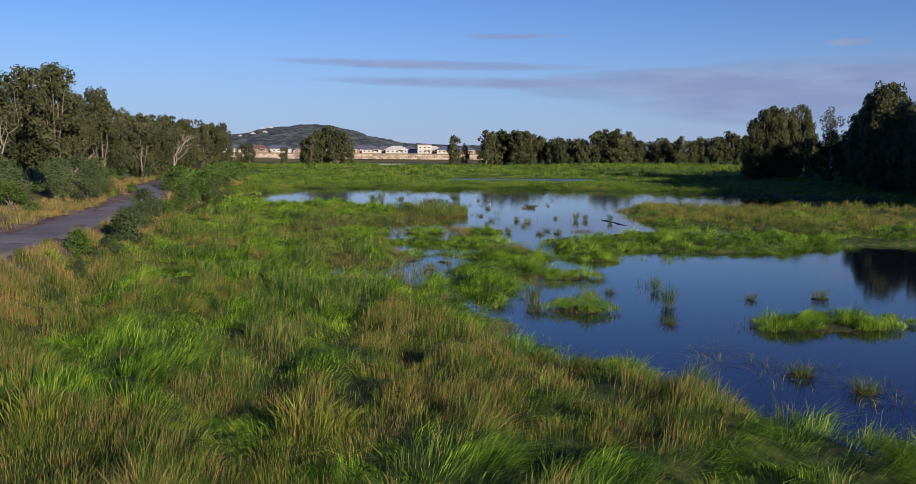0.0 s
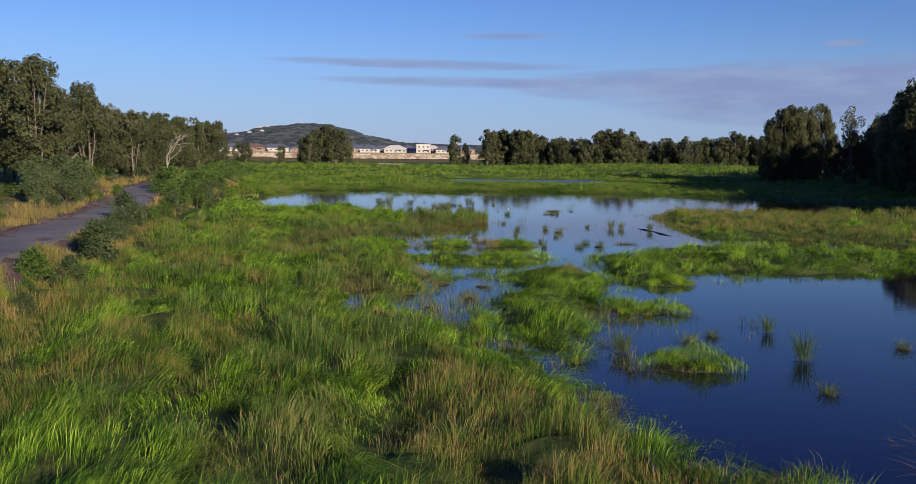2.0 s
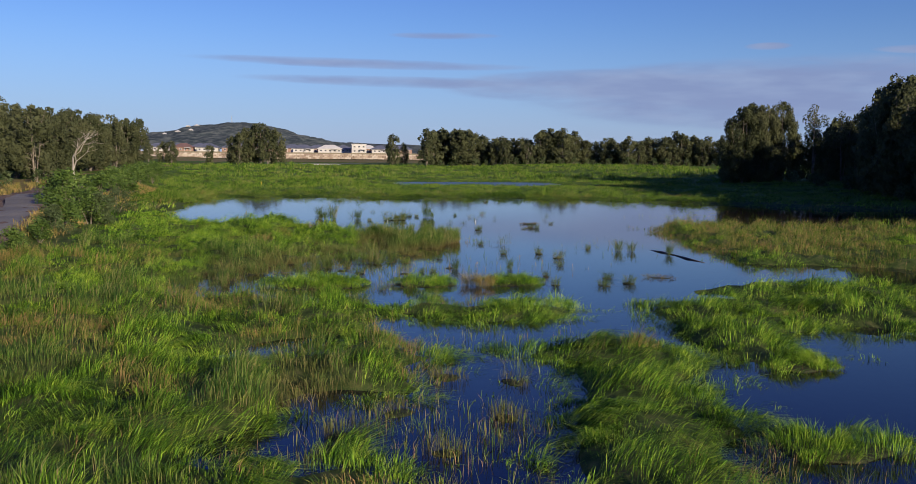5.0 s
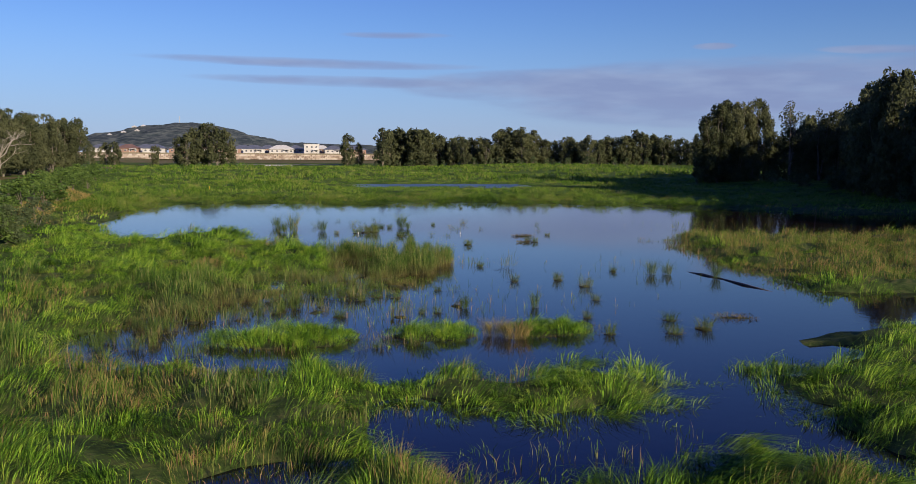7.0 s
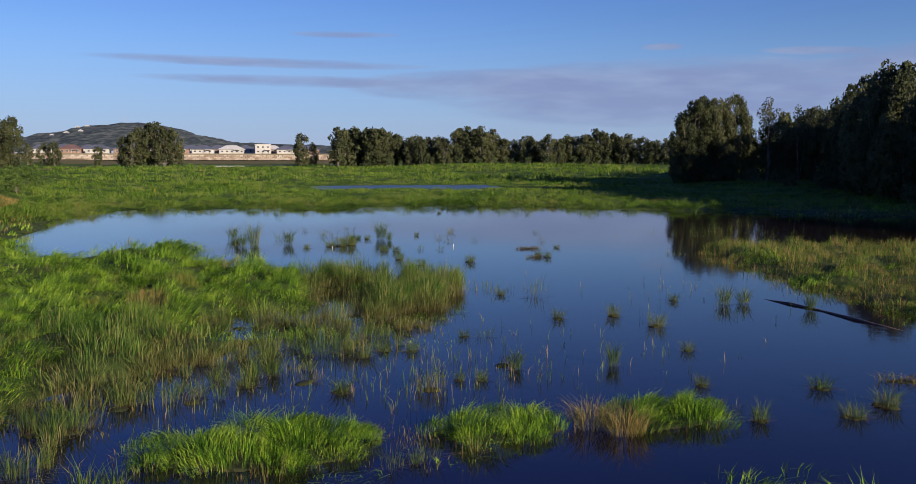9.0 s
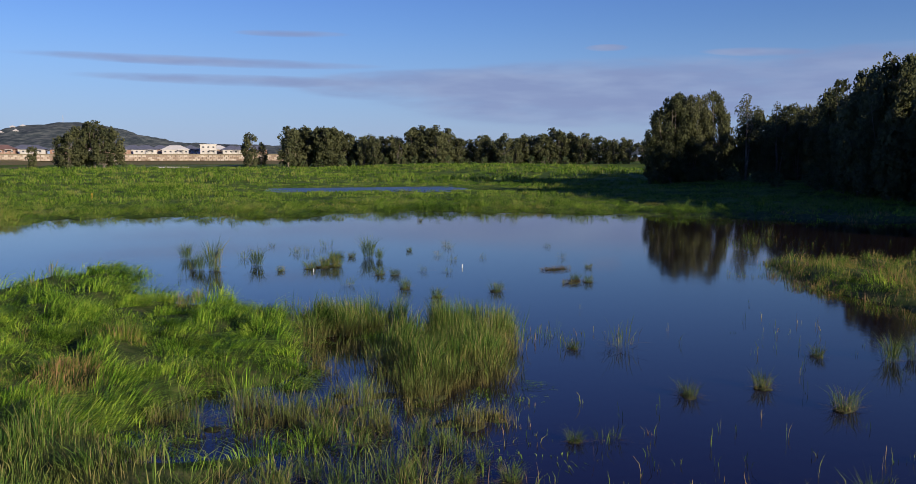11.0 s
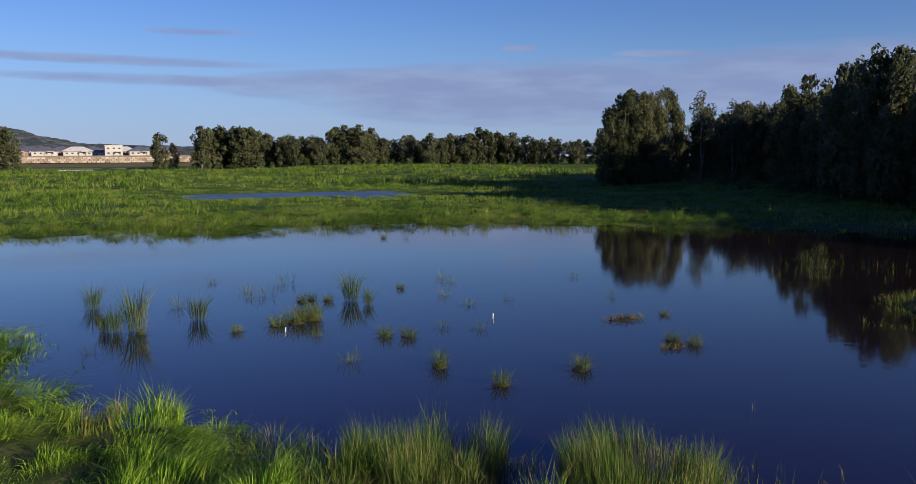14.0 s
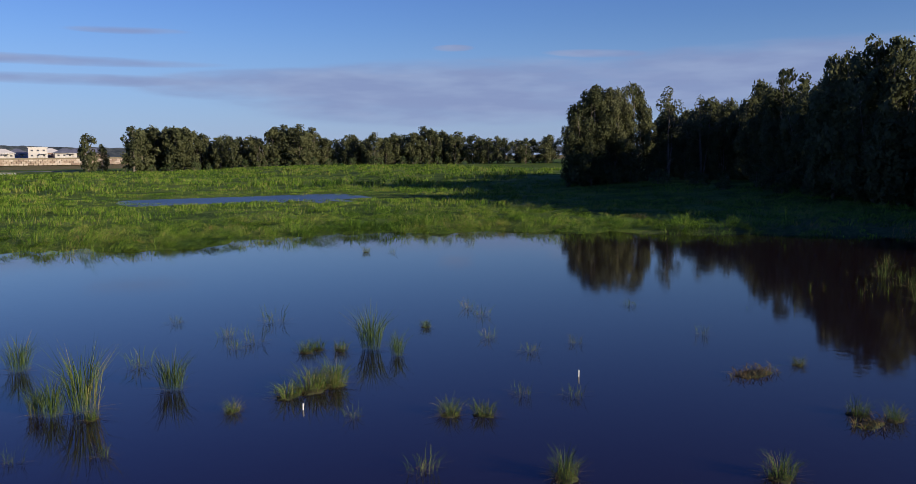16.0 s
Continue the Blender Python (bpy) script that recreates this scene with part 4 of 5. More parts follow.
SPARSE = [(3.2, 84.3, 0.5), (6.1, 86.9, 0.5), (5.2, 90.0, 0.45), (5.9, 85.1, 0.4), (6.6, 85.6, 0.55), (8.0, 88.4, 0.6), (14.7, 87.3, 0.5), (14.4, 85.8, 0.5), (12.8, 82.6, 0.4), (12.8, 80.4, 0.4),
          (19.8, 105.2, 0.4), (14.5, 80.6, 0.35), (11.2, 76.2, 0.4), (10.3, 76.9, 0.4), (19.9, 84.7, 0.4), (18.4, 79.6, 0.4), (6.3, 73.8, 0.45), (0.1, 77.8, 0.35), (1.5, 77.4, 0.35), (6.4, 77.3, 0.35),
          (31.6, 81.9, 0.8), (6.9, 53.5, 0.4), (10.9, 60.1, 0.8), (8.1, 23.2, 0.45), (10.2, 23.9, 0.4), (11.4, 22.5, 0.4), (6.6, 17.5, 0.5)]
SPARSE_MORE = [(3.0, 44.2, 0.5), (3.8, 44.2, 0.5), (2.4, 44.0, 0.5), (3.9, 26.5, 0.5), (3.2, 25.9, 0.5), (4.7, 30.6, 0.6), (6.5, 17.7, 0.6), (33, 84, 0.9), (29, 79.5, 0.8), (36, 86, 0.8)]
FALLEN = [(10.0, 12.1, 0.6), (9.6, 10.7, 0.7), (10.6, 10.9, 0.6), (10.6, 9.6, 0.7), (11.1, 9.0, 0.7), (11.5, 8.1, 0.6), (12.1, 8.3, 0.7), (11.8, 7.2, 0.6), (11.8, 10.0, 0.5), (6.7, 19.9, 0.8), (6.4, 18.6, 0.6), (6.6, 17.3, 0.6), (7.8, 23.0, 0.5), (8.8, 20.5, 0.5), (3.7, 27.4, 0.6), (4.6, 31.9, 0.5)]
_r = np.random.default_rng(21)
for kind, spots in (("tall", TALL), ("low", LOW), ("low", LOW_MORE), ("sparse", SPARSE), ("sparse", SPARSE_MORE), ("fallen", FALLEN)):
    for x, y, size in spots:
        dx, dy = (-0.15, 0.35) if y > 62 else (-0.1, 0.6) if y > 43 else (0.35, 1.0)
        tuft(kind, x + dx, y + dy, size * (1.35 if kind == "low" else 0.88 if kind == "tall" else 1.3), _r)


_s = np.random.default_rng(91)
_x, _y = _s.uniform(-6.5, 4.5, 420), _s.uniform(44.5, 58, 420)
_w = wet(_x, _y)
for x, y in [(a, b) for a, b, w in zip(_x, _y, _w) if 0.15 < w < 2.4 and np.hypot((a - 0.35) / 2.9, (b - 46) / 1.9) > 1][:110]:
    tuft("reed" if _s.random() < 0.7 else "sparse", x, y, _s.uniform(0.6, 1.15), _s)


def leafy_clump(x, y, size, seed):
    """A tall tussock of broad yellow-green leaves among the sedge."""
    rnd = np.random.default_rng(seed)
    n = 170
    a, r = rnd.random(n) * 6.28, 0.4 * np.sqrt(rnd.random(n))
    v, f = blade_arrays(np.cos(a) * r, np.sin(a) * r, np.zeros(n), rnd.uniform(0.6, 1.15, n) * size, rnd.uniform(0.016, 0.03, n), np.clip(rnd.normal(0.5, 0.25, n), 0.05, 1.1), a + rnd.normal(0, 0.7, n), rnd)
    root = new("leafy_tussock")
    root.location = (x, y, float(ground_z(np.array([x]), np.array([y]))[0]))
    s = new("grass_clump", array_mesh("grass_clump", v, f, M_LEAFY))
    s.parent = root
    return tagged(root, "tall tussock of broad yellow-green leaves in the sedge", "grass tuft", group="leafy tussocks")


M_LEAFY = material("yellow_green_leaf", [(0.2, (0.1, 0.15, 0.02)), (0.5, (0.2, 0.24, 0.03)), (0.75, (0.28, 0.27, 0.05)), (0.95, (0.3, 0.18, 0.06))], scale=1.5, per_island=0.6, translucent=0.35, rough=0.5)
for k, (x, y, size) in enumerate(((1.0, 5.9, 0.75), (1.4, 6.5, 0.55), (-3.4, 6.6, 0.6))):
    leafy_clump(x, y, size, 300 + k)


def thin_stems(rnd):
    """Thin reed stems standing apart in the shallows."""
    spots = [(2.4, 27.5, 2.6, 3.2, 700), (3.4, 21.5, 1.0, 1.6, 260), (8.5, 22, 3.0, 2.6, 70), (4, 50, 4.5, 3.0, 420), (0, 47.5, 2.6, 1.6, 160), (9.5, 62.5, 1.2, 1.6, 110), (5.5, 35, 2.8, 1.2, 140),
             (12, 8, 4, 3, 120), (33, 82, 8, 4, 160), (16, 60, 5, 6, 120), (9, 52, 4, 4, 90)]
    xs, ys = [], []
    for cx, cy, rx, ry, n in spots:
        xs.append(cx + rnd.normal(0, rx * 0.5, n))
        ys.append(cy + rnd.normal(0, ry * 0.5, n))
    x, y = np.concatenate(xs), np.concatenate(ys)
    k = (wet(x, y) > 0) & (rnd.random(len(x)) < 0.4)
    x, y = np.repeat(x[k], 3), np.repeat(y[k], 3)
    n = len(x)
    x, y = x + rnd.normal(0, 0.05, n), y + rnd.normal(0, 0.05, n)
    ob = blades("reed_stems", x, y, np.full(n, -0.05), rnd.uniform(0.1, 0.45, n), rnd.uniform(0.008, 0.013, n), np.abs(rnd.normal(0.25, 0.3, n)), rnd.random(n) * 6.28, M_SEDGE, rnd)
    tagged(ob, "thin brown and green reed stems in shallow water", "reeds", kind="stuff")


thin_stems(np.random.default_rng(77))


# ---- trees ----
def tube(bm, pts, radii, sides=6):
    rings = []
    for i, p in enumerate(pts):
        d = (pts[min(i + 1, len(pts) - 1)] - pts[max(i - 1, 0)]).normalized()
        side = d.orthogonal().normalized()
        up = d.cross(side)
        rings.append([bm.verts.new(p + (side * math.cos(a) + up * math.sin(a)) * radii[i]) for a in [2 * math.pi * k / sides for k in range(sides)]])
    for a, b in zip(rings, rings[1:]):
        for k in range(sides):
            bm.faces.new((a[k], a[(k + 1) % sides], b[(k + 1) % sides], b[k]))
    bm.faces.new(rings[-1])


def leaf_cards(centres, radii, per, size, rnd, droop=0.5):
    """Small leaf sprays, thrown thinly about each branch end."""
    c = np.repeat(centres, per, 0)
    n = len(c)
    d = rnd.normal(size=(n, 3))
    d /= np.linalg.norm(d, axis=1)[:, None]
    p = c + d * np.repeat(radii, per, 0) * (rnd.random(n) ** 0.45)[:, None]
    a = rnd.normal(size=(n, 3))
    a[:, 2] = np.abs(a[:, 2]) * 0.6 - droop
    a /= np.linalg.norm(a, axis=1)[:, None]
    b = np.cross(a, rnd.normal(size=(n, 3)))
    b /= np.linalg.norm(b, axis=1)[:, None] + 1e-9
    L, W = size * rnd.uniform(0.7, 1.5, n)[:, None], size * rnd.uniform(0.32, 0.68, n)[:, None]
    v = np.stack([p - a * L / 2, p + b * W / 2, p + a * L / 2, p - b * W / 2], 1).reshape(-1, 3)
    return v, np.arange(n)[:, None] * 4 + np.array([[0, 1, 2, 3]])


def lobe_sprays(C, R, cover, size, rnd):
    """Fine sprays over the skin of each lobe of a crown, facing outwards and hanging a little."""
    area = 12.57 * ((R[:, 0] * R[:, 1]) ** 1.6 + 2 * (R[:, 0] * R[:, 2]) ** 1.6) ** (1 / 1.6) / 3 ** (1 / 1.6)
    i = np.repeat(np.arange(len(C)), np.maximum(4, (cover * area / (0.24 * size * size)).astype(int)))
    n = len(i)
    d = rnd.normal(size=(n, 3))
    d /= np.linalg.norm(d, axis=1)[:, None]
    lump = 0.86 + 0.24 * vnoise(d[:, 0] * 3 + i * 1.7, d[:, 2] * 3 + d[:, 1] * 2, 1.0, 4.0)
    p = C[i] + d * R[i] * (lump * (1 - 0.3 * rnd.random(n) ** 2))[:, None]
    m = d + rnd.normal(0, 0.6, (n, 3))
    a = rnd.normal(0, 0.8, (n, 3)) + np.array([0, 0, -0.3])
    a -= m * (np.sum(a * m, 1) / np.sum(m * m, 1))[:, None]
    a /= np.linalg.norm(a, axis=1)[:, None] + 1e-9
    b = np.cross(a, m)
    b /= np.linalg.norm(b, axis=1)[:, None] + 1e-9
    L, W = size * rnd.uniform(0.55, 1.15, n)[:, None], size * rnd.uniform(0.45, 0.85, n)[:, None]
    v = np.stack([p - a * L / 2, p + b * W / 2, p + a * L / 2, p - b * W / 2], 1).reshape(-1, 3)
    return v, np.arange(n)[:, None] * 4 + np.array([[0, 1, 2, 3]])


def tree(seed, height, spread, size, leaf, label, low=0.2, stems=4, lobes=24, cover=0.5, core=0.74, slim=1.0):
    """A she-oak: several upright stems from one foot, short limbs, and a crown of many upright lobes of fine sprays."""
    rnd = np.random.default_rng(seed)
    root = new("tree")
    bm = bmesh.new()
    lines_, r0 = [], height * 0.0095
    for s in range(stems):
        a = 6.283 * (s + rnd.random() * 0.7) / stems
        reach = spread * rnd.uniform(0.12, 0.3) * (0.3 if s == 0 else 1)
        top = height * (0.97 if s == 0 else rnd.uniform(0.74, 0.95))
        pts = []
        for k in range(7):
            f = k / 6
            pts.append(Vector((math.cos(a) * reach * f ** 0.8 + rnd.normal(0, 0.012) * height * f, math.sin(a) * reach * f ** 0.8 + rnd.normal(0, 0.012) * height * f, top * f - 0.3)))
        tube(bm, pts, [r0 * (1.2 if s == 0 else 0.8) * (1 - 0.85 * k / 6) + 0.015 for k in range(7)], 5)
        lines_.append(pts)
    C, R = [], []
    for j in range(lobes):
        pts = lines_[j % stems]
        tip = j < stems
        g = 0.99 if tip else low + (0.95 - low) * ((j // stems - 1 + rnd.random()) / math.ceil(lobes / stems - 1))
        i = min(int(g * 6), 5)
        p = pts[i].lerp(pts[i + 1], g * 6 - i)
        body = math.sin(math.pi * (0.24 + 0.6 * g)) ** 0.6
        q = spread * rnd.uniform(0.1, 0.16) * (0.6 + 0.4 * body) * slim
        out = 0.0 if tip else max(0.0, spread * 0.52 * body * rnd.uniform(0.35, 1.0) ** 0.6 - q)
        b = math.atan2(p.y, p.x) + rnd.normal(0, 1.0) if j % 3 else rnd.random() * 6.283
        e = Vector((p.x * 0.6, p.y * 0.6, p.z)) + Vector((math.cos(b) * out, math.sin(b) * out, 0.3 * q * rnd.random()))
        tall = q * rnd.uniform(0.95, 1.4)
        e.z = min(e.z, height - tall)
        tube(bm, [p - Vector((0, 0, height * 0.05)), e], [r0 * 0.4 * (1 - 0.7 * g) + 0.02, 0.012], 4)
        C.append(tuple(e))
        R.append((q, q, tall))
    part("trunk", bm, M_BARK, root, "pale grey bare trunk and limbs")
    C, R = np.array(C), np.array(R)
    v, f = lobe_sprays(C, R, cover, size, rnd)
    if core:
        u, g = lobe_sprays(C, R * core, 0.42, min(size * 2.2, 1.6), rnd)
        v, f = np.concatenate([v, u]), np.concatenate([f, g + len(v)])
    crown = new("crown", array_mesh("crown", v, [f], leaf))
    crown.parent = root
    return tagged(root, label, "tree")


def at_pose(x, y, turn, k=1.0, kz=None, z=None):
    z = float(ground_z(np.array([x]), np.array([y]))[0]) - 0.05 if z is None else z
    return Matrix.Translation((x, y, z)) @ Matrix.Rotation(turn, 4, "Z") @ Matrix.Diagonal((k, k, kz or k, 1))


W_LEFT = "tall dull-green she-oak with pale bare limbs beside the path"
W_FAR = "dark olive she-oak in the far tree line"
W_RIGHT = "tall dense she-oak at the shaded edge of the wood"
W_OPEN = "slender open-crowned she-oak at the edge of the wood"
NEAR_TREES = [tree(s, 15, 9.5, 0.36, M_LEAF, W_LEFT, low=0.24, stems=5, lobes=36, cover=0.34, core=0.66) for s in (21, 22, 23)]
LEFT_TREES = [tree(s, 15, 10, 0.52, M_LEAF, W_LEFT, low=0.16, stems=5, lobes=40, cover=0.3) for s in (1, 2, 3)]
RIGHT_TREES = [tree(s, 15, 10, 0.5, M_LEAF, W_RIGHT, low=0.06, stems=4, lobes=38, cover=0.25) for s in (4, 5, 6)]
OUTER_TREES = [tree(s, 15, 10, 0.38, M_LEAF, W_RIGHT, low=0.07, stems=6, lobes=54, cover=0.3) for s in (14, 15)]
OPEN_TREES = [tree(s, 15, 6.5, 0.36, M_LEAF, W_OPEN, low=0.35, stems=3, lobes=24, cover=0.3, core=0.0, slim=1.15) for s in (17, 18)]
# coarse trees for casting shade: back rows of the wood and unseen rows
SHADE_TREES = [tree(s, 15, 10.5, 1.5, M_LEAF, W_RIGHT, low=0.04, stems=4, lobes=24, cover=0.5, core=0.6, slim=1.35) for s in (11, 12)]
FAR_TREES = [tree(s, 15, 10.5, 0.92, M_LEAF, W_FAR, low=0.1, stems=4, lobes=28, cover=0.26, core=0.7, slim=1.1) for s in (7, 8, 9, 10)]
_t = np.random.default_rng(33)
_used = set()
_planted = []


def plant(pool, x, y, height, group, wide=1.0):
    pick = pool[len(_planted) % len(pool)]
    _planted.append(pick)
    kz = height / 15
    m = at_pose(x, y, _t.random() * 6.28, kz * wide, kz)
    if pick.name in _used:
        ob = copy_thing(pick, m @ Matrix.Diagonal((1 / pick.scale[0], 1 / pick.scale[1], 1 / pick.scale[2], 1)))
    else:
        _used.add(pick.name)
        pick.matrix_basis = m
        ob = pick
    return tagged(ob, group=group)


plant_later = []
# the row beside the path
for k in range(38):
    f = k / 37
    x, y = -39 - 15 * f + _t.normal(0, 2.2), 84 + 184 * f + _t.normal(0, 2)
    plant(NEAR_TREES if k < 11 else LEFT_TREES, x - (7 if k % 3 == 0 else 0), y, float(np.interp(f, [0, 0.14, 0.2, 0.5, 1], [15.8, 15.2, 12.4, 12.6, 13.8])) * _t.uniform(0.86, 1.04), "trees beside the path", 0.95)
# clump before the houses
for x, y, h in ((-30, 372, 15), (-24, 371, 17), (-18, 374, 15), (-35, 373, 12), (-27, 375, 16), (-21, 370, 15), (-32, 369, 13), (-58, 368, 9.5), (-62, 372, 9), (-67, 369, 8), (-44, 372, 8)):
    plant(FAR_TREES, x, y, h, "trees before the houses", 0.9)
# the far line
plant(FAR_TREES, 31, 390, 14, "far tree line", 0.8)
plant(FAR_TREES, 36, 394, 10, "far tree line", 0.8)
for k in range(82):
    f = k / 81
    x, y = 46 + 118 * f + _t.normal(0, 1.5), 393 - 34 * f ** 2 + _t.normal(0, 5)
    plant(FAR_TREES, x, y, (11.5 + 6.0 * float(vnoise(np.array([x]), np.array([y * 0.2]), 9.0, 5.0)[0])) * _t.uniform(0.85, 1.08) * (1 - 0.17 * f), "far tree line", 1.0)
for k in range(40):
    plant_later.append((44 + 120 * k / 39 + _t.normal(0, 1.5), 384 - 34 * (k / 39) ** 2 + _t.normal(0, 2), _t.uniform(0.9, 1.8)))
for k in range(14):
    plant(FAR_TREES, 166 + k * 5 + _t.normal(0, 2), 352 - k * 3 + _t.normal(0, 6), _t.uniform(8, 11), "far tree line")
for k in range(16):
    plant(FAR_TREES, 158 + 5 * k + _t.normal(0, 1.5), 350 - 2.2 * k + _t.normal(0, 4), _t.uniform(9.5, 12), "far tree line", 1.1)
# the dark wood and its outlier
for x, y, h, wide in ((78.0, 164.0, 14.2, 0.85), (80.3, 166.5, 15.0, 0.8), (81.5, 163.5, 14.4, 0.72), (85.6, 163.2, 15.0, 0.62), (84.8, 166, 13.8, 0.6), (76.5, 165.8, 9.5, 0.8), (83.2, 161.5, 6.5, 0.9)):
    plant(OUTER_TREES, x, y, h, "outlying trees of the wood", wide)
for x, y, h in ((90.6, 161.4, 14.3), (94.6, 158.5, 12.9)):
    plant(OPEN_TREES, x, y, h, "trees of the wood", 1.0)
for x, y, h in ((88.8, 164, 8.5), (91.5, 163, 10.0), (94.0, 161, 9.2), (97.0, 159, 10.5), (92.5, 159.5, 7.0), (96.5, 156, 9.5)):
    plant(RIGHT_TREES, x, y, h, "trees of the wood", 0.8)
WOOD_Y = [178, 168, 163, 157, 150, 143, 136, 129, 124, 119, 115, 111, 107, 98, 88, 76]
WOOD_X = [106, 103.5, 102, 100, 97, 91.5, 86.5, 82, 78.5, 75.8, 73, 72, 70.5, 69, 68, 68]
WOOD_H = [13.5, 13.8, 14.0, 13.6, 14.6, 13.6, 14.2, 13.0, 14.2, 15.0, 15.2, 14.6, 13.8, 14.5, 14.5, 14.5]
for x, y, h in ((73.3, 115, 15.6), (75.6, 118.8, 15.2), (74.2, 112.6, 15.3), (77.0, 121.6, 14.4), (71.9, 110, 14.6), (86.5, 135.8, 14.2), (96.8, 149.7, 14.6), (82.5, 127, 13.2)):
    plant(RIGHT_TREES, x, y, h, "trees of the wood", 0.75)
for k in range(44):
    y = 178 - 102 * k / 43
    x = float(np.interp(-y, [-v for v in WOOD_Y], WOOD_X)) + _t.normal(0, 0.8)
    tall = float(np.interp(-y, [-v for v in WOOD_Y], WOOD_H)) * _t.uniform(0.78, 0.95)
    plant(RIGHT_TREES if 96 < y < 168 else FAR_TREES, x, y + _t.normal(0, 0.8), tall, "trees of the wood", 0.72)
    if k % 4 != 1:
        plant(SHADE_TREES, x + 8 + _t.normal(0, 1.5), y + 4, tall * _t.uniform(0.8, 0.92), "trees of the wood", 1.0)
# from here on: unseen trees off to the right, added to shade wood and bank
for k in range(48):
    x, y = 80 + 8 * (k % 8) + _t.normal(0, 2.5), 34 + 8 * (k // 8) + _t.normal(0, 2.0)
    plant(SHADE_TREES, x, y, _t.uniform(12.5, 14), "trees of the wood", 1.0)
for k in range(10):
    plant(SHADE_TREES, 68 + 5 * (k % 2) + _t.normal(0, 1.0), 45 + 3.2 * k + _t.normal(0, 1.0), _t.uniform(12.5, 14), "trees of the wood", 1.0)
for k in range(14):
    x, y = 126 + 9 * (k % 7) + _t.normal(0, 2.5), 112 + 14 * (k // 7) + _t.normal(0, 2.5)
    plant(SHADE_TREES, x, y, _t.uniform(15, 17), "trees of the wood", 1.1)


# ---- bushes of the bank ----
def bush(seed, height, width, cards, size, leaf, label):
    rnd = np.random.default_rng(seed)
    root = new("bush")
    bm = bmesh.new()
    C, R = [], []
    for s in range(18):
        a, f = rnd.random() * 6.283, (s + 0.5) / 18
        o = width * 0.42 * math.sqrt(1 - f * f) * rnd.uniform(0.35, 1.0)
        e = Vector((math.cos(a) * o, math.sin(a) * o, height * (0.12 + 0.72 * f)))
        if s % 3 == 0:
            tube(bm, [Vector((0, 0, -0.1)), e * 0.5 + Vector((0, 0, 0.05)), e], [0.03, 0.02, 0.008], 4)
        C.append(tuple(e))
        q = width * rnd.uniform(0.14, 0.22)
        R.append((q, q, q * 0.9))
    part("woody_base", bm, M_BARK, root)
    v, f = leaf_cards(np.array(C), np.array(R), int(cards * 0.88) // 18, size, rnd, droop=0.1)
    u, g = leaf_cards(np.array(C), np.array(R) * 0.6, max(2, int(cards * 0.12) // 18), size * 1.8, rnd, droop=0.1)
    v, f = np.concatenate([v, u]), np.concatenate([f, g + len(v)])
    c = new("leaves", array_mesh("leaves", v, [f], leaf))
    c.parent = root
    return tagged(root, label, "bush")


GREEN_BUSH = [bush(s, 1.6, 2.0, 2400, 0.11, M_LEAF_GREEN, "dense green bush on the bank beside the path") for s in (61, 62)]
FAR_BUSH = [bush(s, 1.8, 2.4, 850, 0.155, M_LEAF_GREEN, "dense green bush among the trees by the path") for s in (64, 65)]
FAR_GREY = [bush(66, 2.2, 2.2, 500, 0.22, M_LEAF_GREY, "grey-green feathery bush under the trees")]
FEATHER_BUSH = [bush(s, 2.4, 2.6, 3400, 0.11, M_LEAF_GREY, "soft dark green feathery bush between path and trees") for s in (67,)]
GREY_BUSH = [bush(s, 2.0, 1.9, 3600, 0.09, M_LEAF_GREY, "grey-green feathery bush beside the path") for s in (63,)]


def plant_bush(pool, x, y, k, group="bushes on the bank"):
    pick = pool[int(_t.integers(len(pool)))]
    m = at_pose(x, y, _t.random() * 6.28, k)
    if pick.name in _used:
        return tagged(copy_thing(pick, m @ Matrix.Diagonal((1 / pick.scale[0], 1 / pick.scale[1], 1 / pick.scale[2], 1))), group=group)
    _used.add(pick.name)
    pick.matrix_basis = m
    return tagged(pick, group=group)


for x, y, k in ((-10.3, 34.9, 1.15), (-12.0, 43.0, 0.7), (-10.6, 29.2, 0.4), (-20.5, 58, 0.6)):
    plant_bush(GREY_BUSH, x, y, k)
for x, y, k in ((-23.2, 67.6, 1.25), (-24.8, 66.5, 1.2), (-23.8, 72, 1.0), (-27, 71, 1.5), (-29.5, 78, 1.6), (-26, 60, 1.3), (-12.3, 44.2, 0.8), (-13.4, 49.0, 1.0), (-11.6, 38.5, 0.6), (-9.2, 28.7, 0.55), (-8.9, 24.2, 0.4), (-14.1, 73.1, 1.0), (-14.6, 64.5, 0.9), (-15.4, 84, 1.0), (-25.5, 77, 1.1), (-28, 84, 1.4), (-30.5, 68, 1.7), (-31, 88, 1.6)):
    plant_bush(FEATHER_BUSH, x, y, k)
for x, y, k in ((-10.5, 29.0, 0.75), (-10.1, 22.4, 0.35), (-11.3, 27.8, 0.35), (-9.8, 26.6, 0.3), (-15.3, 68.5, 1.4), (-13.3, 54.4, 0.95), (-14.7, 72.9, 1.5), (-16.2, 78, 1.4),
                (-19.5, 47, 0.6), (-22.4, 72, 0.6), (-22.6, 78, 0.6), (-23.9, 99, 0.8), (-14.3, 61, 0.9), (-20.5, 41, 0.6), (-25, 57, 1.2), (-12.9, 47, 0.6)):
    plant_bush(GREEN_BUSH, x, y, k)
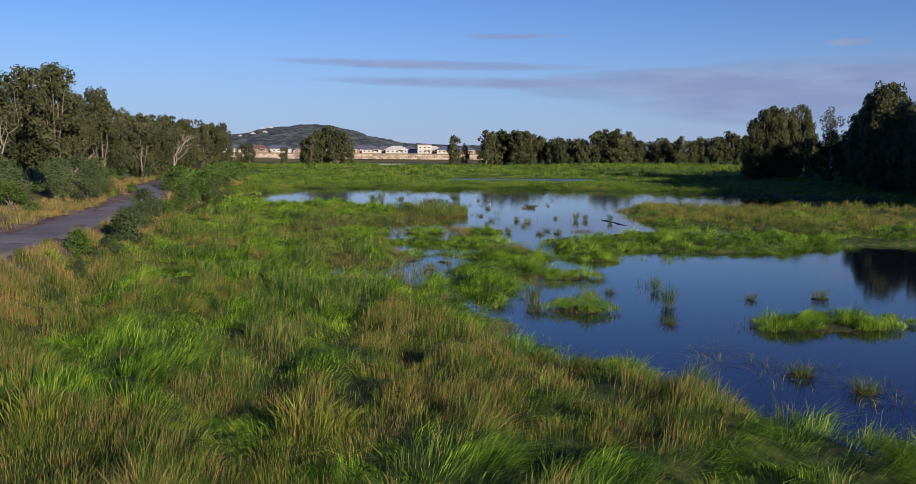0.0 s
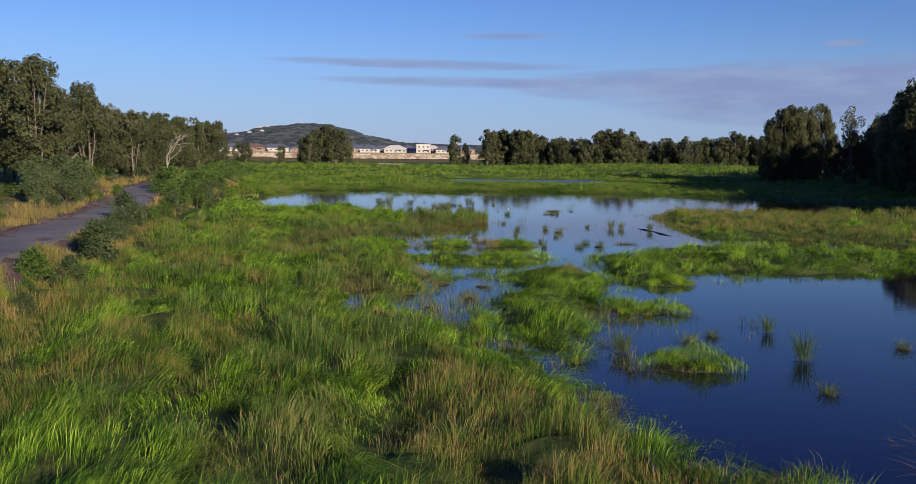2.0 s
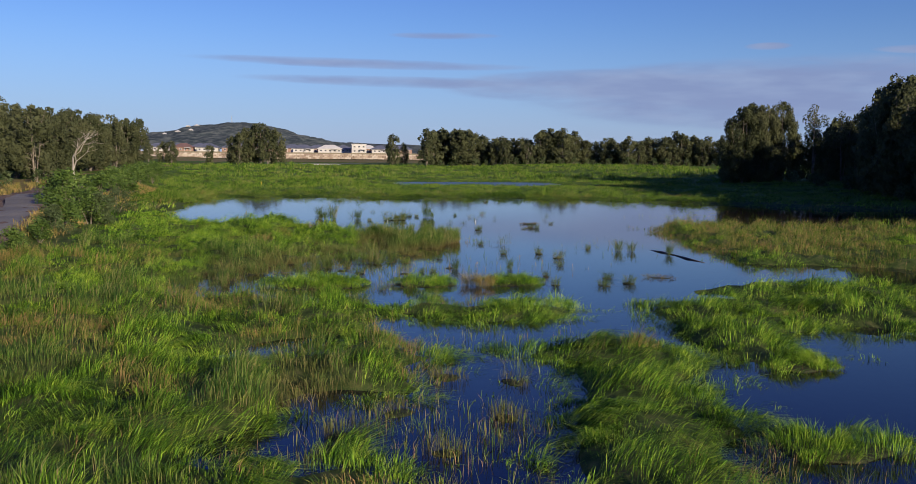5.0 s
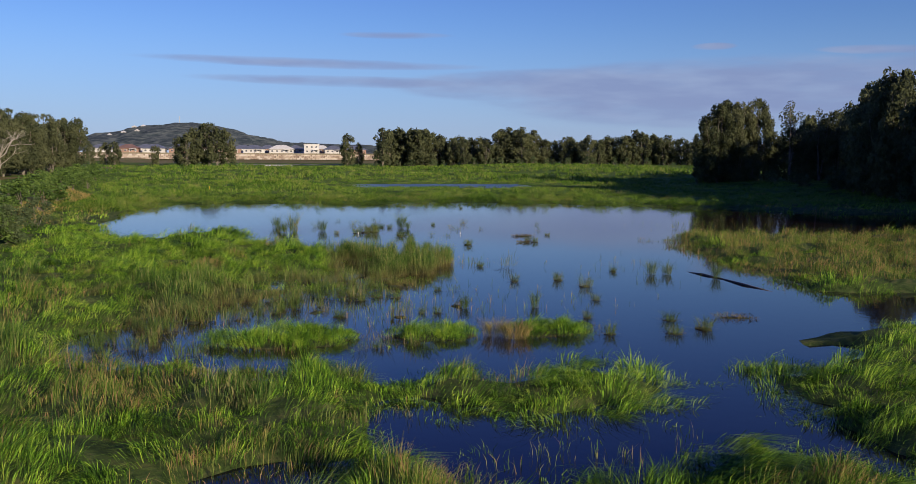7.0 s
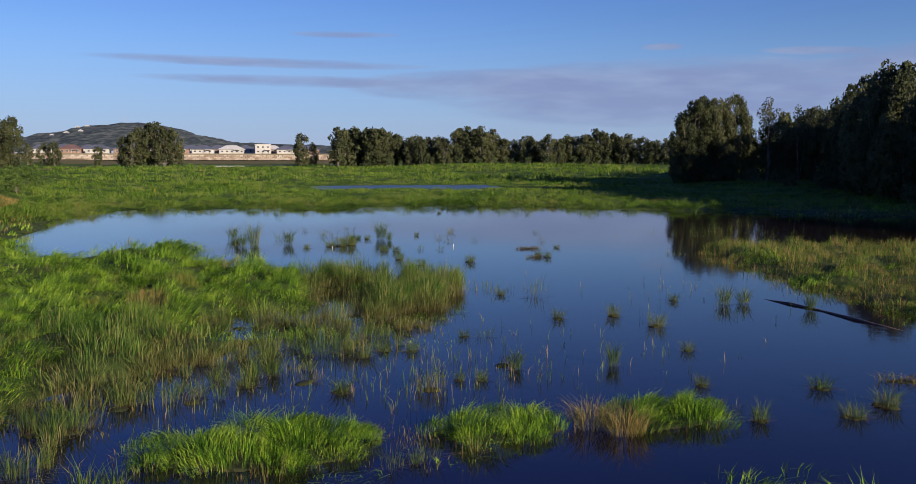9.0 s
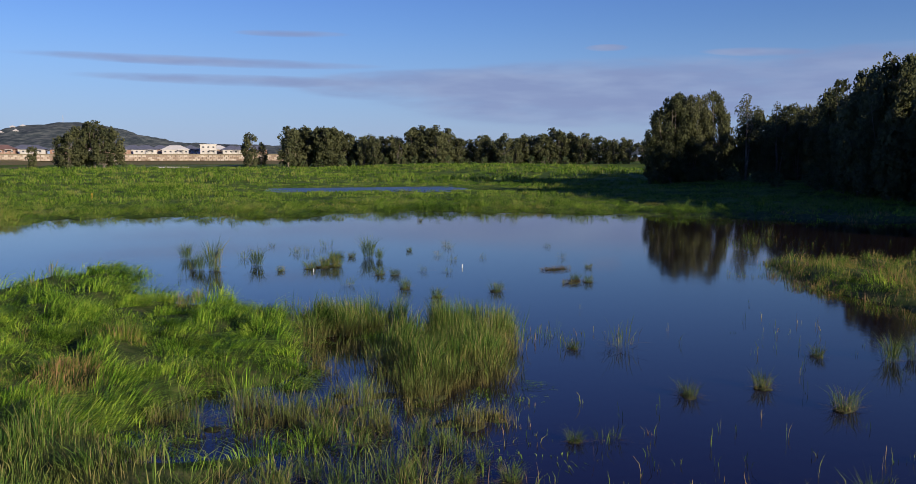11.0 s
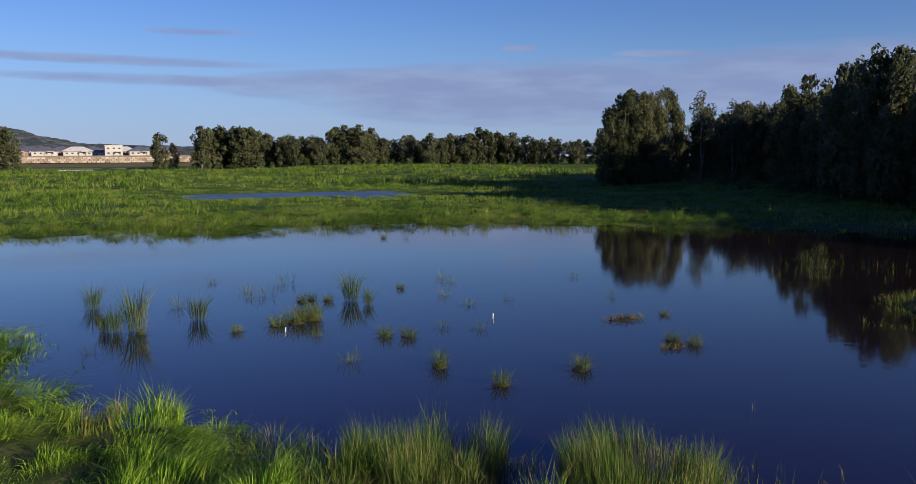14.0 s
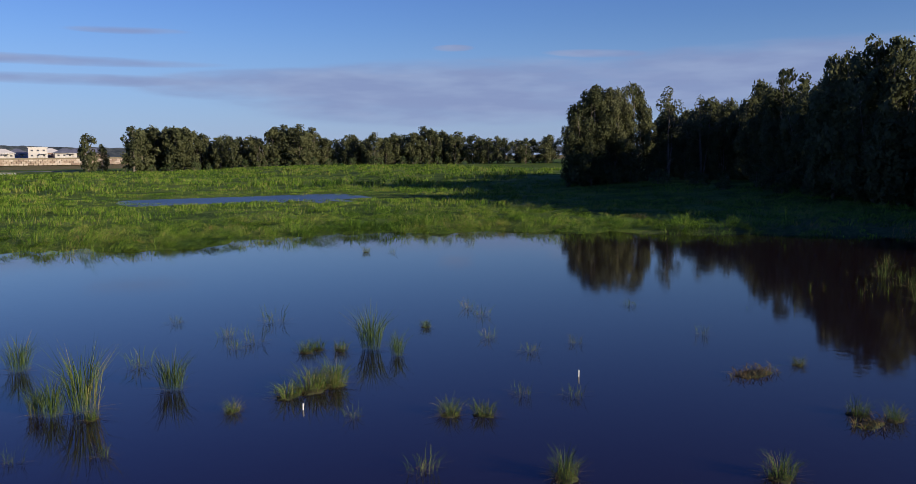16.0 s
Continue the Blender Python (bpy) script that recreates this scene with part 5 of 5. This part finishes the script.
for k in range(40):
    y = 92 + 160 * (k / 39) ** 1.2
    off = float(np.interp(y, *PATH_X))
    plant_bush(FAR_GREY if k % 2 == 0 else FAR_BUSH, off - _t.uniform(5, 17), y, _t.uniform(0.9, 2.0), "bushes under the trees")
for k in range(44):
    y = 82 + 136 * (k / 43) ** 1.2
    plant_bush(FAR_BUSH, float(np.interp(y, *BANK_X)) - _t.uniform(0.5, 5), y, _t.uniform(0.9, 1.6))
for k in range(26):
    f = k / 25
    plant_bush(FAR_GREY, 84 - 18 * f + _t.normal(0, 2), 156 - 70 * f + _t.normal(0, 2), _t.uniform(0.8, 1.6), "bushes at the foot of the wood")


for x, y, k in plant_later:
    plant_bush(FAR_GREY, x, y, k, "bushes before the far trees")


def verge(rnd):
    """Dry grass along both edges of the path and down the bank."""
    xs, ys, hs = [], [], []
    for y0, y1, dens in ((8, 60, 1.9), (60, 130, 0.5)):
        n = int((y1 - y0) * 22 * dens)
        y = rnd.uniform(y0, y1, n)
        edge, mid = np.interp(y, *BANK_X), np.interp(y, *PATH_X)
        x = np.where(rnd.random(n) < 0.6, edge + rnd.uniform(-1.5, 0.6, n), mid - 2.4 - np.abs(rnd.normal(0, 3.0, n)))
        keep = (vnoise(x, y, 1.6, 77) > 0.45) & (np.abs(x - mid) > 1.7)
        i = np.repeat(np.nonzero(keep)[0], 24)
        xs.append(x[i] + rnd.normal(0, 0.16, len(i)))
        ys.append(y[i] + rnd.normal(0, 0.16, len(i)))
        hs.append(rnd.uniform(0.2, 0.6, len(i)))
    x, y, h = np.concatenate(xs), np.concatenate(ys), np.concatenate(hs)
    ob = blades("verge_grass", x, y, ground_z(x, y), h, np.where(y < 60, 0.014, 0.035), rnd.uniform(0.1, 0.6, len(x)), rnd.random(len(x)) * 6.28, M_DRY, rnd)
    tagged(ob, "dry straw-coloured grass along the path and bank", "grass", kind="stuff")


verge(np.random.default_rng(55))


def dead_tree(x, y, height, seed):
    rnd = np.random.default_rng(seed)
    root = new("dead_tree")
    bm = bmesh.new()

    def limb(p, d, length, r, depth):
        q = p + d * length * 0.5 + Vector((rnd.normal(0, 0.06), rnd.normal(0, 0.06), 0)) * length
        e = q + (d + Vector((rnd.normal(0, 0.25), rnd.normal(0, 0.25), 0.05))).normalized() * length * 0.5
        tube(bm, [p, q, e], [r, r * 0.8, r * 0.55], 5)
        if depth:
            for _ in range(3 if depth > 1 else 2):
                nd = (d + Vector((rnd.normal(0, 0.75), rnd.normal(0, 0.75), rnd.normal(0.1, 0.3)))).normalized()
                limb(e if rnd.random() < 0.6 else q, nd, length * rnd.uniform(0.55, 0.8), r * 0.5, depth - 1)
    limb(Vector((0, 0, -0.2)), Vector((0.05, 0, 1)), height * 0.35, 0.22, 4)
    part("trunk", bm, M_DEADWOOD, root)
    root.location = (x, y, float(ground_z(np.array([x]), np.array([y]))[0]))
    return tagged(root, "bare bleached dead tree with forking limbs", "tree")


M_DEADWOOD = material("bleached_wood", [(0.3, (0.19, 0.165, 0.14)), (0.7, (0.33, 0.3, 0.26))], scale=1.0, fine=0.4, rough=0.9)
dead_tree(-34.3, 143, 11, 5)
dead_tree(-35, 80, 8, 8)
dead_tree(-36, 99, 7.5, 12)


# ---- small things on the water and the far ground ----
def mound(name, x, y, rx, ry, h, turn, label, count, seed):
    """A raft of dead rush stems on a low mud heap."""
    rnd = np.random.default_rng(seed)
    root = new(name)
    root.location = (x, y, 0)
    root.rotation_euler[2] = radians(turn)
    bm = bmesh.new()
    bmesh.ops.create_icosphere(bm, subdivisions=3, radius=1.0)
    for q in bm.verts:
        k = 0.8 + 0.35 * noise.noise(q.co * 2.3 + Vector((x, y, 0)))
        q.co = Vector((q.co.x * rx * k * 0.8, q.co.y * ry * k * 0.8, q.co.z * h * k * 0.3))
    part("mud_base", bm, M_MUD, root, "wet dark mud", True)
    n = count
    a, r = rnd.random(n) * 6.28, np.sqrt(rnd.random(n))
    v, f = blade_arrays(np.cos(a) * r * rx, np.sin(a) * r * ry, np.full(n, h * 0.5) * (1 - r), rnd.uniform(0.12, 0.42, n), rnd.uniform(0.012, 0.022, n), rnd.uniform(0.5, 1.2, n), rnd.random(n) * 6.28, rnd)
    v[:, 2] *= 0.55
    s = new("stem_litter", array_mesh("stem_litter", v, f, M_STRAW))
    s.parent = root
    return tagged(root, label, "mud mound")


mound("mud_mound", 16.0, 75.9, 0.85, 0.45, 0.16, 8, "low mound of mud and dead rush stems in the pond", 220, 3)
mound("mud_mound", 14.9, 71.9, 0.55, 0.3, 0.1, 20, "low mound of mud and dead rush stems in the pond", 120, 4)
mound("mud_mound", 14.6, 46.9, 0.7, 0.3, 0.08, -20, "low mound of mud and dead rush stems in the pond", 140, 7)


def straw_tuft(x, y):
    rnd = np.random.default_rng(9)
    n = 420
    a, r = rnd.random(n) * 6.28, 0.34 * np.sqrt(rnd.random(n))
    v, f = blade_arrays(np.cos(a) * r, np.sin(a) * r, np.zeros(n), rnd.uniform(0.3, 0.66, n), rnd.uniform(0.006, 0.009, n), np.clip(rnd.normal(0.7, 0.2, n), 0.1, 1.1), a + rnd.normal(0, 0.5, n), rnd)
    root = new("straw_tuft")
    root.location = (x, y, 0)
    s = new("grass_clump", array_mesh("grass_clump", v, f, M_DRY))
    s.parent = root
    return tagged(root, "pale dead straw-coloured grass tuft between green islets", "grass tuft", group="tufts in the pond")


straw_tuft(6.3, 45.7)
straw_tuft(6.75, 45.2)


def log(pts, r):
    bm = bmesh.new()
    tube(bm, [Vector(p) for p in pts], [r * k for k in (0.6, 1.0, 1.1, 0.9, 0.5)], 9)
    for q in bm.verts:
        q.co += Vector(noise.noise_vector(q.co * 2.0)) * r * 0.25
    return tagged(obj("sunken_log", bm, M_BARKDARK, smooth=True), "dark waterlogged log half sunk in the pond", "log")


M_BARKDARK = material("wet_wood", [(0.3, (0.06, 0.042, 0.032)), (0.7, (0.13, 0.095, 0.075))], scale=2.0, fine=0.5, rough=0.6, bump=0.5, bump_scale=15)
log(((18.3, 58.2, -0.06), (18.55, 56.5, 0.02), (18.75, 55.1, -0.02), (18.7, 53.5, 0.03), (19.0, 51.0, -0.05)), 0.055)


def stake(x, y, h, mat, label, r=0.02):
    bm = bmesh.new()
    tube(bm, [Vector((0, 0, -0.3)), Vector((0.01, 0, h * 0.6)), Vector((0.02, 0.01, h))], [r, r, r * 0.95], 8)
    ob = obj("thin_post", bm, mat)
    ob.location = (x, y, max(0.0, float(ground_z(np.array([x]), np.array([y]))[0])))
    return tagged(ob, label, "stake")


M_PALE = material("dull_white", [(0.3, (0.55, 0.53, 0.48)), (0.7, (0.7, 0.68, 0.64))], scale=4.0, rough=0.7)
M_YELLOW = material("yellow_paint", [(0.3, (0.6, 0.34, 0.02)), (0.7, (0.7, 0.42, 0.03))], scale=2.0, rough=0.5)
# the two pale sticks stand in for small white birds on the water
stake(12.2, 77.9, 0.17, M_PALE, "pale thin stick standing in for a small white bird in the pond")
stake(5.5, 78.7, 0.14, M_PALE, "pale thin stick standing in for a small white bird in the pond")
stake(-8.8, 150, 0.75, M_YELLOW, "yellow marker post in the far meadow", 0.05)


# ---- houses, stone wall, hill ----
M_STONE = material("sandstone", [(0.3, (0.23, 0.175, 0.135)), (0.5, (0.34, 0.275, 0.215)), (0.75, (0.45, 0.39, 0.325))], scale=0.3, fine=0.4, per_object=0.5, rough=0.9)
M_WHITE = material("white_render", [(0.3, (0.36, 0.345, 0.33)), (0.7, (0.5, 0.48, 0.455))], scale=0.2, rough=0.8)
M_BRICKWALL = material("brown_brick", [(0.3, (0.22, 0.13, 0.1)), (0.7, (0.33, 0.22, 0.17))], scale=0.5, rough=0.9)
M_ROOF_DARK = material("dark_roof", [(0.3, (0.08, 0.09, 0.13)), (0.7, (0.13, 0.14, 0.18))], scale=0.5, rough=0.6)
M_ROOF_LIGHT = material("pale_roof", [(0.3, (0.5, 0.49, 0.47)), (0.7, (0.6, 0.58, 0.55))], scale=0.5, rough=0.6)
M_ROOF_RED = material("red_roof", [(0.3, (0.14, 0.085, 0.075)), (0.7, (0.19, 0.115, 0.1))], scale=0.5, rough=0.7)
M_GLASS = material("window_glass", [(0.3, (0.05, 0.055, 0.065)), (0.7, (0.08, 0.085, 0.1))], rough=0.08, spec=0.6)
M_FILL = material("bare_fill", [(0.3, (0.14, 0.12, 0.08)), (0.6, (0.2, 0.17, 0.12)), (0.8, (0.13, 0.14, 0.06))], scale=0.08, fine=0.4, rough=0.95)
M_CONCRETE = material("concrete", [(0.3, (0.3, 0.3, 0.29)), (0.7, (0.42, 0.41, 0.4))], scale=0.4, fine=0.3, rough=0.9)


def box(bm, x0, x1, y0, y1, z0, z1):
    v = [bm.verts.new(p) for p in ((x0, y0, z0), (x1, y0, z0), (x1, y1, z0), (x0, y1, z0), (x0, y0, z1), (x1, y0, z1), (x1, y1, z1), (x0, y1, z1))]
    for f in ((0, 1, 5, 4), (1, 2, 6, 5), (2, 3, 7, 6), (3, 0, 4, 7), (4, 5, 6, 7), (3, 2, 1, 0)):
        bm.faces.new([v[i] for i in f])


def hip(bm, x0, x1, y0, y1, z, rise):
    """A hipped roof with a thin eave."""
    box(bm, x0, x1, y0, y1, z, z + 0.15)
    h = (y1 - y0) / 2
    r0, r1 = x0 + h * 0.95, x1 - h * 0.95
    if r1 < r0:
        r0 = r1 = (x0 + x1) / 2
    b = [bm.verts.new(p) for p in ((x0, y0, z + 0.15), (x1, y0, z + 0.15), (x1, y1, z + 0.15), (x0, y1, z + 0.15))]
    t = [bm.verts.new((r0, (y0 + y1) / 2, z + rise)), bm.verts.new((r1, (y0 + y1) / 2, z + rise))]
    for f in ((b[0], b[1], t[1], t[0]), (b[1], b[2], t[1]), (b[2], b[3], t[0], t[1]), (b[3], b[0], t[0])):
        bm.faces.new(f)


def house(x, y, z, width, storeys, wall, roof, label, flat=False):
    root = new("house")
    root.location = (x, y, z)
    w, d, h = width / 2, 5.0, 2.9 * storeys
    bm = bmesh.new()
    box(bm, -w, w, -d, d, -0.3, h)
    part("wall", bm, wall, root)
    bm = bmesh.new()
    if flat:
        box(bm, -w - 0.3, w + 0.3, -d - 0.3, d + 0.3, h, h + 0.5)
    else:
        hip(bm, -w - 0.8, w + 0.8, -d - 0.8, d + 0.8, h - 0.2, 2.8)
    part("roof", bm, roof, root)
    for s in range(storeys):
        k = -w + 1.2
        while k < w - 1.8:
            bm = bmesh.new()
            box(bm, k, k + 1.5, -d - 0.04, -d + 0.1, 2.9 * s + 0.9, 2.9 * s + 2.0)
            win = part("window", bm, M_WHITE, root)
            bm = bmesh.new()
            box(bm, k + 0.15, k + 1.35, -d - 0.06, -d + 0.02, 2.9 * s + 1.0, 2.9 * s + 1.9)
            part("pane", bm, M_GLASS, win)
            k += 3.1
    bm = bmesh.new()
    box(bm, w * 0.2, w * 0.2 + 4, -d - 2.6, -d - 2.4, 2.3, 2.6)
    box(bm, w * 0.2, w * 0.2 + 0.2, -d - 2.6, -d - 2.4, -0.3, 2.3)
    box(bm, w * 0.2 + 3.8, w * 0.2 + 4, -d - 2.6, -d - 2.4, -0.3, 2.3)
    box(bm, w * 0.2, w * 0.2 + 4, -d - 2.4, -d, 2.45, 2.6)
    part("porch", bm, M_WHITE, root)
    return tagged(root, label, "house", group="houses on the estate")


TOP = 7.0
_bm = bmesh.new()
box(_bm, -135, 75, 607, 680, 3, TOP)
tagged(obj("estate_terrace", _bm, M_FILL), "raised level ground of the housing estate", "terrace", kind="structure")
HOUSES = [(-108, 14, 1, M_WHITE, M_ROOF_DARK), (-92, 13, 1, M_BRICKWALL, M_ROOF_RED), (-76, 14, 1, M_WHITE, M_ROOF_DARK), (-60, 13, 1, M_BRICKWALL, M_ROOF_DARK), (-44, 14, 1, M_WHITE, M_ROOF_RED),
          (-28, 15, 1, M_BRICKWALL, M_ROOF_DARK), (-12, 14, 1, M_WHITE, M_ROOF_DARK), (6, 16, 1, M_WHITE, M_ROOF_LIGHT), (41, 12, 1, M_WHITE, M_ROOF_DARK), (56, 14, 1, M_BRICKWALL, M_ROOF_DARK)]
for x, w, s, wall, roof in HOUSES:
    house(x, 624, TOP, w, s, wall, roof, "single-storey house with a hipped roof above the stone wall")
for x, w, wall, roof in ((-100, 13, M_BRICKWALL, M_ROOF_DARK), (-84, 12, M_WHITE, M_ROOF_DARK), (-52, 13, M_WHITE, M_ROOF_DARK), (-36, 12, M_BRICKWALL, M_ROOF_RED), (-20, 13, M_WHITE, M_ROOF_DARK), (-3, 12, M_BRICKWALL, M_ROOF_DARK), (16, 11, M_WHITE, M_ROOF_DARK), (34, 12, M_BRICKWALL, M_ROOF_LIGHT), (49, 12, M_WHITE, M_ROOF_DARK)):
    house(x, 642, TOP + 0.3, w, 1, wall, roof, "single-storey house in the second row of the estate")
house(26, 622, TOP, 10, 2, M_WHITE, M_WHITE, "white two-storey house with a flat roof above the stone wall", True)

_w = new("retaining_wall")
_shapes = []
for k in range(4):
    bm = bmesh.new()
    box(bm, -1.2, 1.2, -0.55, 0.5, -0.55, 0.55)
    bmesh.ops.bevel(bm, geom=bm.edges[:], offset=0.14, segments=1, affect="EDGES")
    for q in bm.verts:
        q.co += Vector(noise.noise_vector(q.co * 1.3 + Vector((k * 9, 0, 0)))) * 0.16
    me = bpy.data.meshes.new("stone_block")
    bm.to_mesh(me)
    bm.free()
    me.materials.append(M_STONE)
    _shapes.append(me)
for course in range(3):
    for k in range(78):
        s = new("stone_block", _shapes[int(_t.integers(4))])
        s.parent = _w
        s.location = (-118 + k * 2.45 + (course % 2) * 1.2, 606.3 + course * 0.15, 3.3 + course * 1.1)
        s.scale[0] = _t.uniform(0.85, 1.02)
tagged(_w, "pale sandstone block retaining wall below the houses", "wall", kind="structure")


def hill_z(X, Y):
    h = 54 * np.exp(-(((X + 175) / np.where(X < -175, 230, 150)) ** 2)) * np.exp(-((Y - 1950) / 320) ** 2)
    ridge = 13 * np.exp(-((X - 140) / 260) ** 2) + 16 * np.exp(-((X - 1000) / 350) ** 2) + 9
    h = h + ridge * np.exp(-((Y - 1900) / 350) ** 2)
    rough = vnoise(X, Y, 15, 3) * 5 + vnoise(X, Y, 34, 6) * 5
    return 1 + h + rough * np.clip(h / 20, 0, 1)


def make_hill():
    n, m = 420, 90
    xs, ys = np.linspace(-700, 1400, n), np.linspace(1500, 2200, m)
    X, Y = np.meshgrid(xs, ys)
    Z = hill_z(X, Y)
    a = (np.arange(m - 1)[:, None] * n + np.arange(n - 1)[None, :]).ravel()[:, None]
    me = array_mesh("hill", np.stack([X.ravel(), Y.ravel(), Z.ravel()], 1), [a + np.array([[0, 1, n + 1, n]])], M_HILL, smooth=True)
    return tagged(new("hill", me), "distant wooded hill with haze painted into its blue-grey colour", "hill", kind="structure")


# blue-grey stops: woods colour with the haze of distance painted in
M_HILL = material("hazed_woods", [(0.36, (0.045, 0.06, 0.066)), (0.5, (0.08, 0.097, 0.1)), (0.64, (0.125, 0.14, 0.135))], scale=0.075, fine=0.5, rough=1.0, spec=0.0)
make_hill()


def mast_and_villas():
    """What stands on the hill: a thin mast and a few pale houses among the trees."""
    bm = bmesh.new()
    for k in range(3):
        a = 2.094 * k
        tube(bm, [Vector((math.cos(a), math.sin(a), 0)), Vector((math.cos(a) * 0.2, math.sin(a) * 0.2, 26))], [0.25, 0.2], 5)
    for z in range(2, 26, 3):
        r = 1 - 0.8 * z / 26
        tube(bm, [Vector((r, 0, z)), Vector((-r * 0.5, r * 0.87, z))], [0.12, 0.12], 4)
        tube(bm, [Vector((-r * 0.5, r * 0.87, z)), Vector((-r * 0.5, -r * 0.87, z))], [0.12, 0.12], 4)
    mast = obj("radio_mast", bm, M_CONCRETE)
    mast.location = (-190, 1935, 62)
    tagged(mast, "thin lattice radio mast on the hilltop", "mast")
    for x, y, w, s in ((-252, 1860, 9, 1), (-268, 1850, 8, 1), (-276, 1770, 8, 1), (-250, 1760, 7, 1), (-300, 1765, 7, 1)):
        house(x, y, float(hill_z(np.array([x]), np.array([y - 8]))[0]) - 1.2, w, s, M_WHITE, M_ROOF_LIGHT, "pale house among the trees of the hill")


mast_and_villas()


def slab(x0, x1, y0, y1, thick, name, mat, label):
    z = float(np.max(ground_z(np.array([x0, x1, x0, x1]), np.array([y0, y0, y1, y1]))))
    bm = bmesh.new()
    box(bm, x0, x1, y0, y1, z - 0.6, z + thick)
    bmesh.ops.bevel(bm, geom=bm.edges[:], offset=0.05, segments=1, affect="EDGES")
    return tagged(obj(name, bm, mat), label, "slab", kind="structure")


slab(-3, 8, 372, 380, 0.3, "concrete_apron", M_CONCRETE, "pale concrete culvert apron on the bare ground")
slab(-16, 30, 420, 432, 0.1, "gravel_track", M_PATH, "grey gravel track across the bare lot")
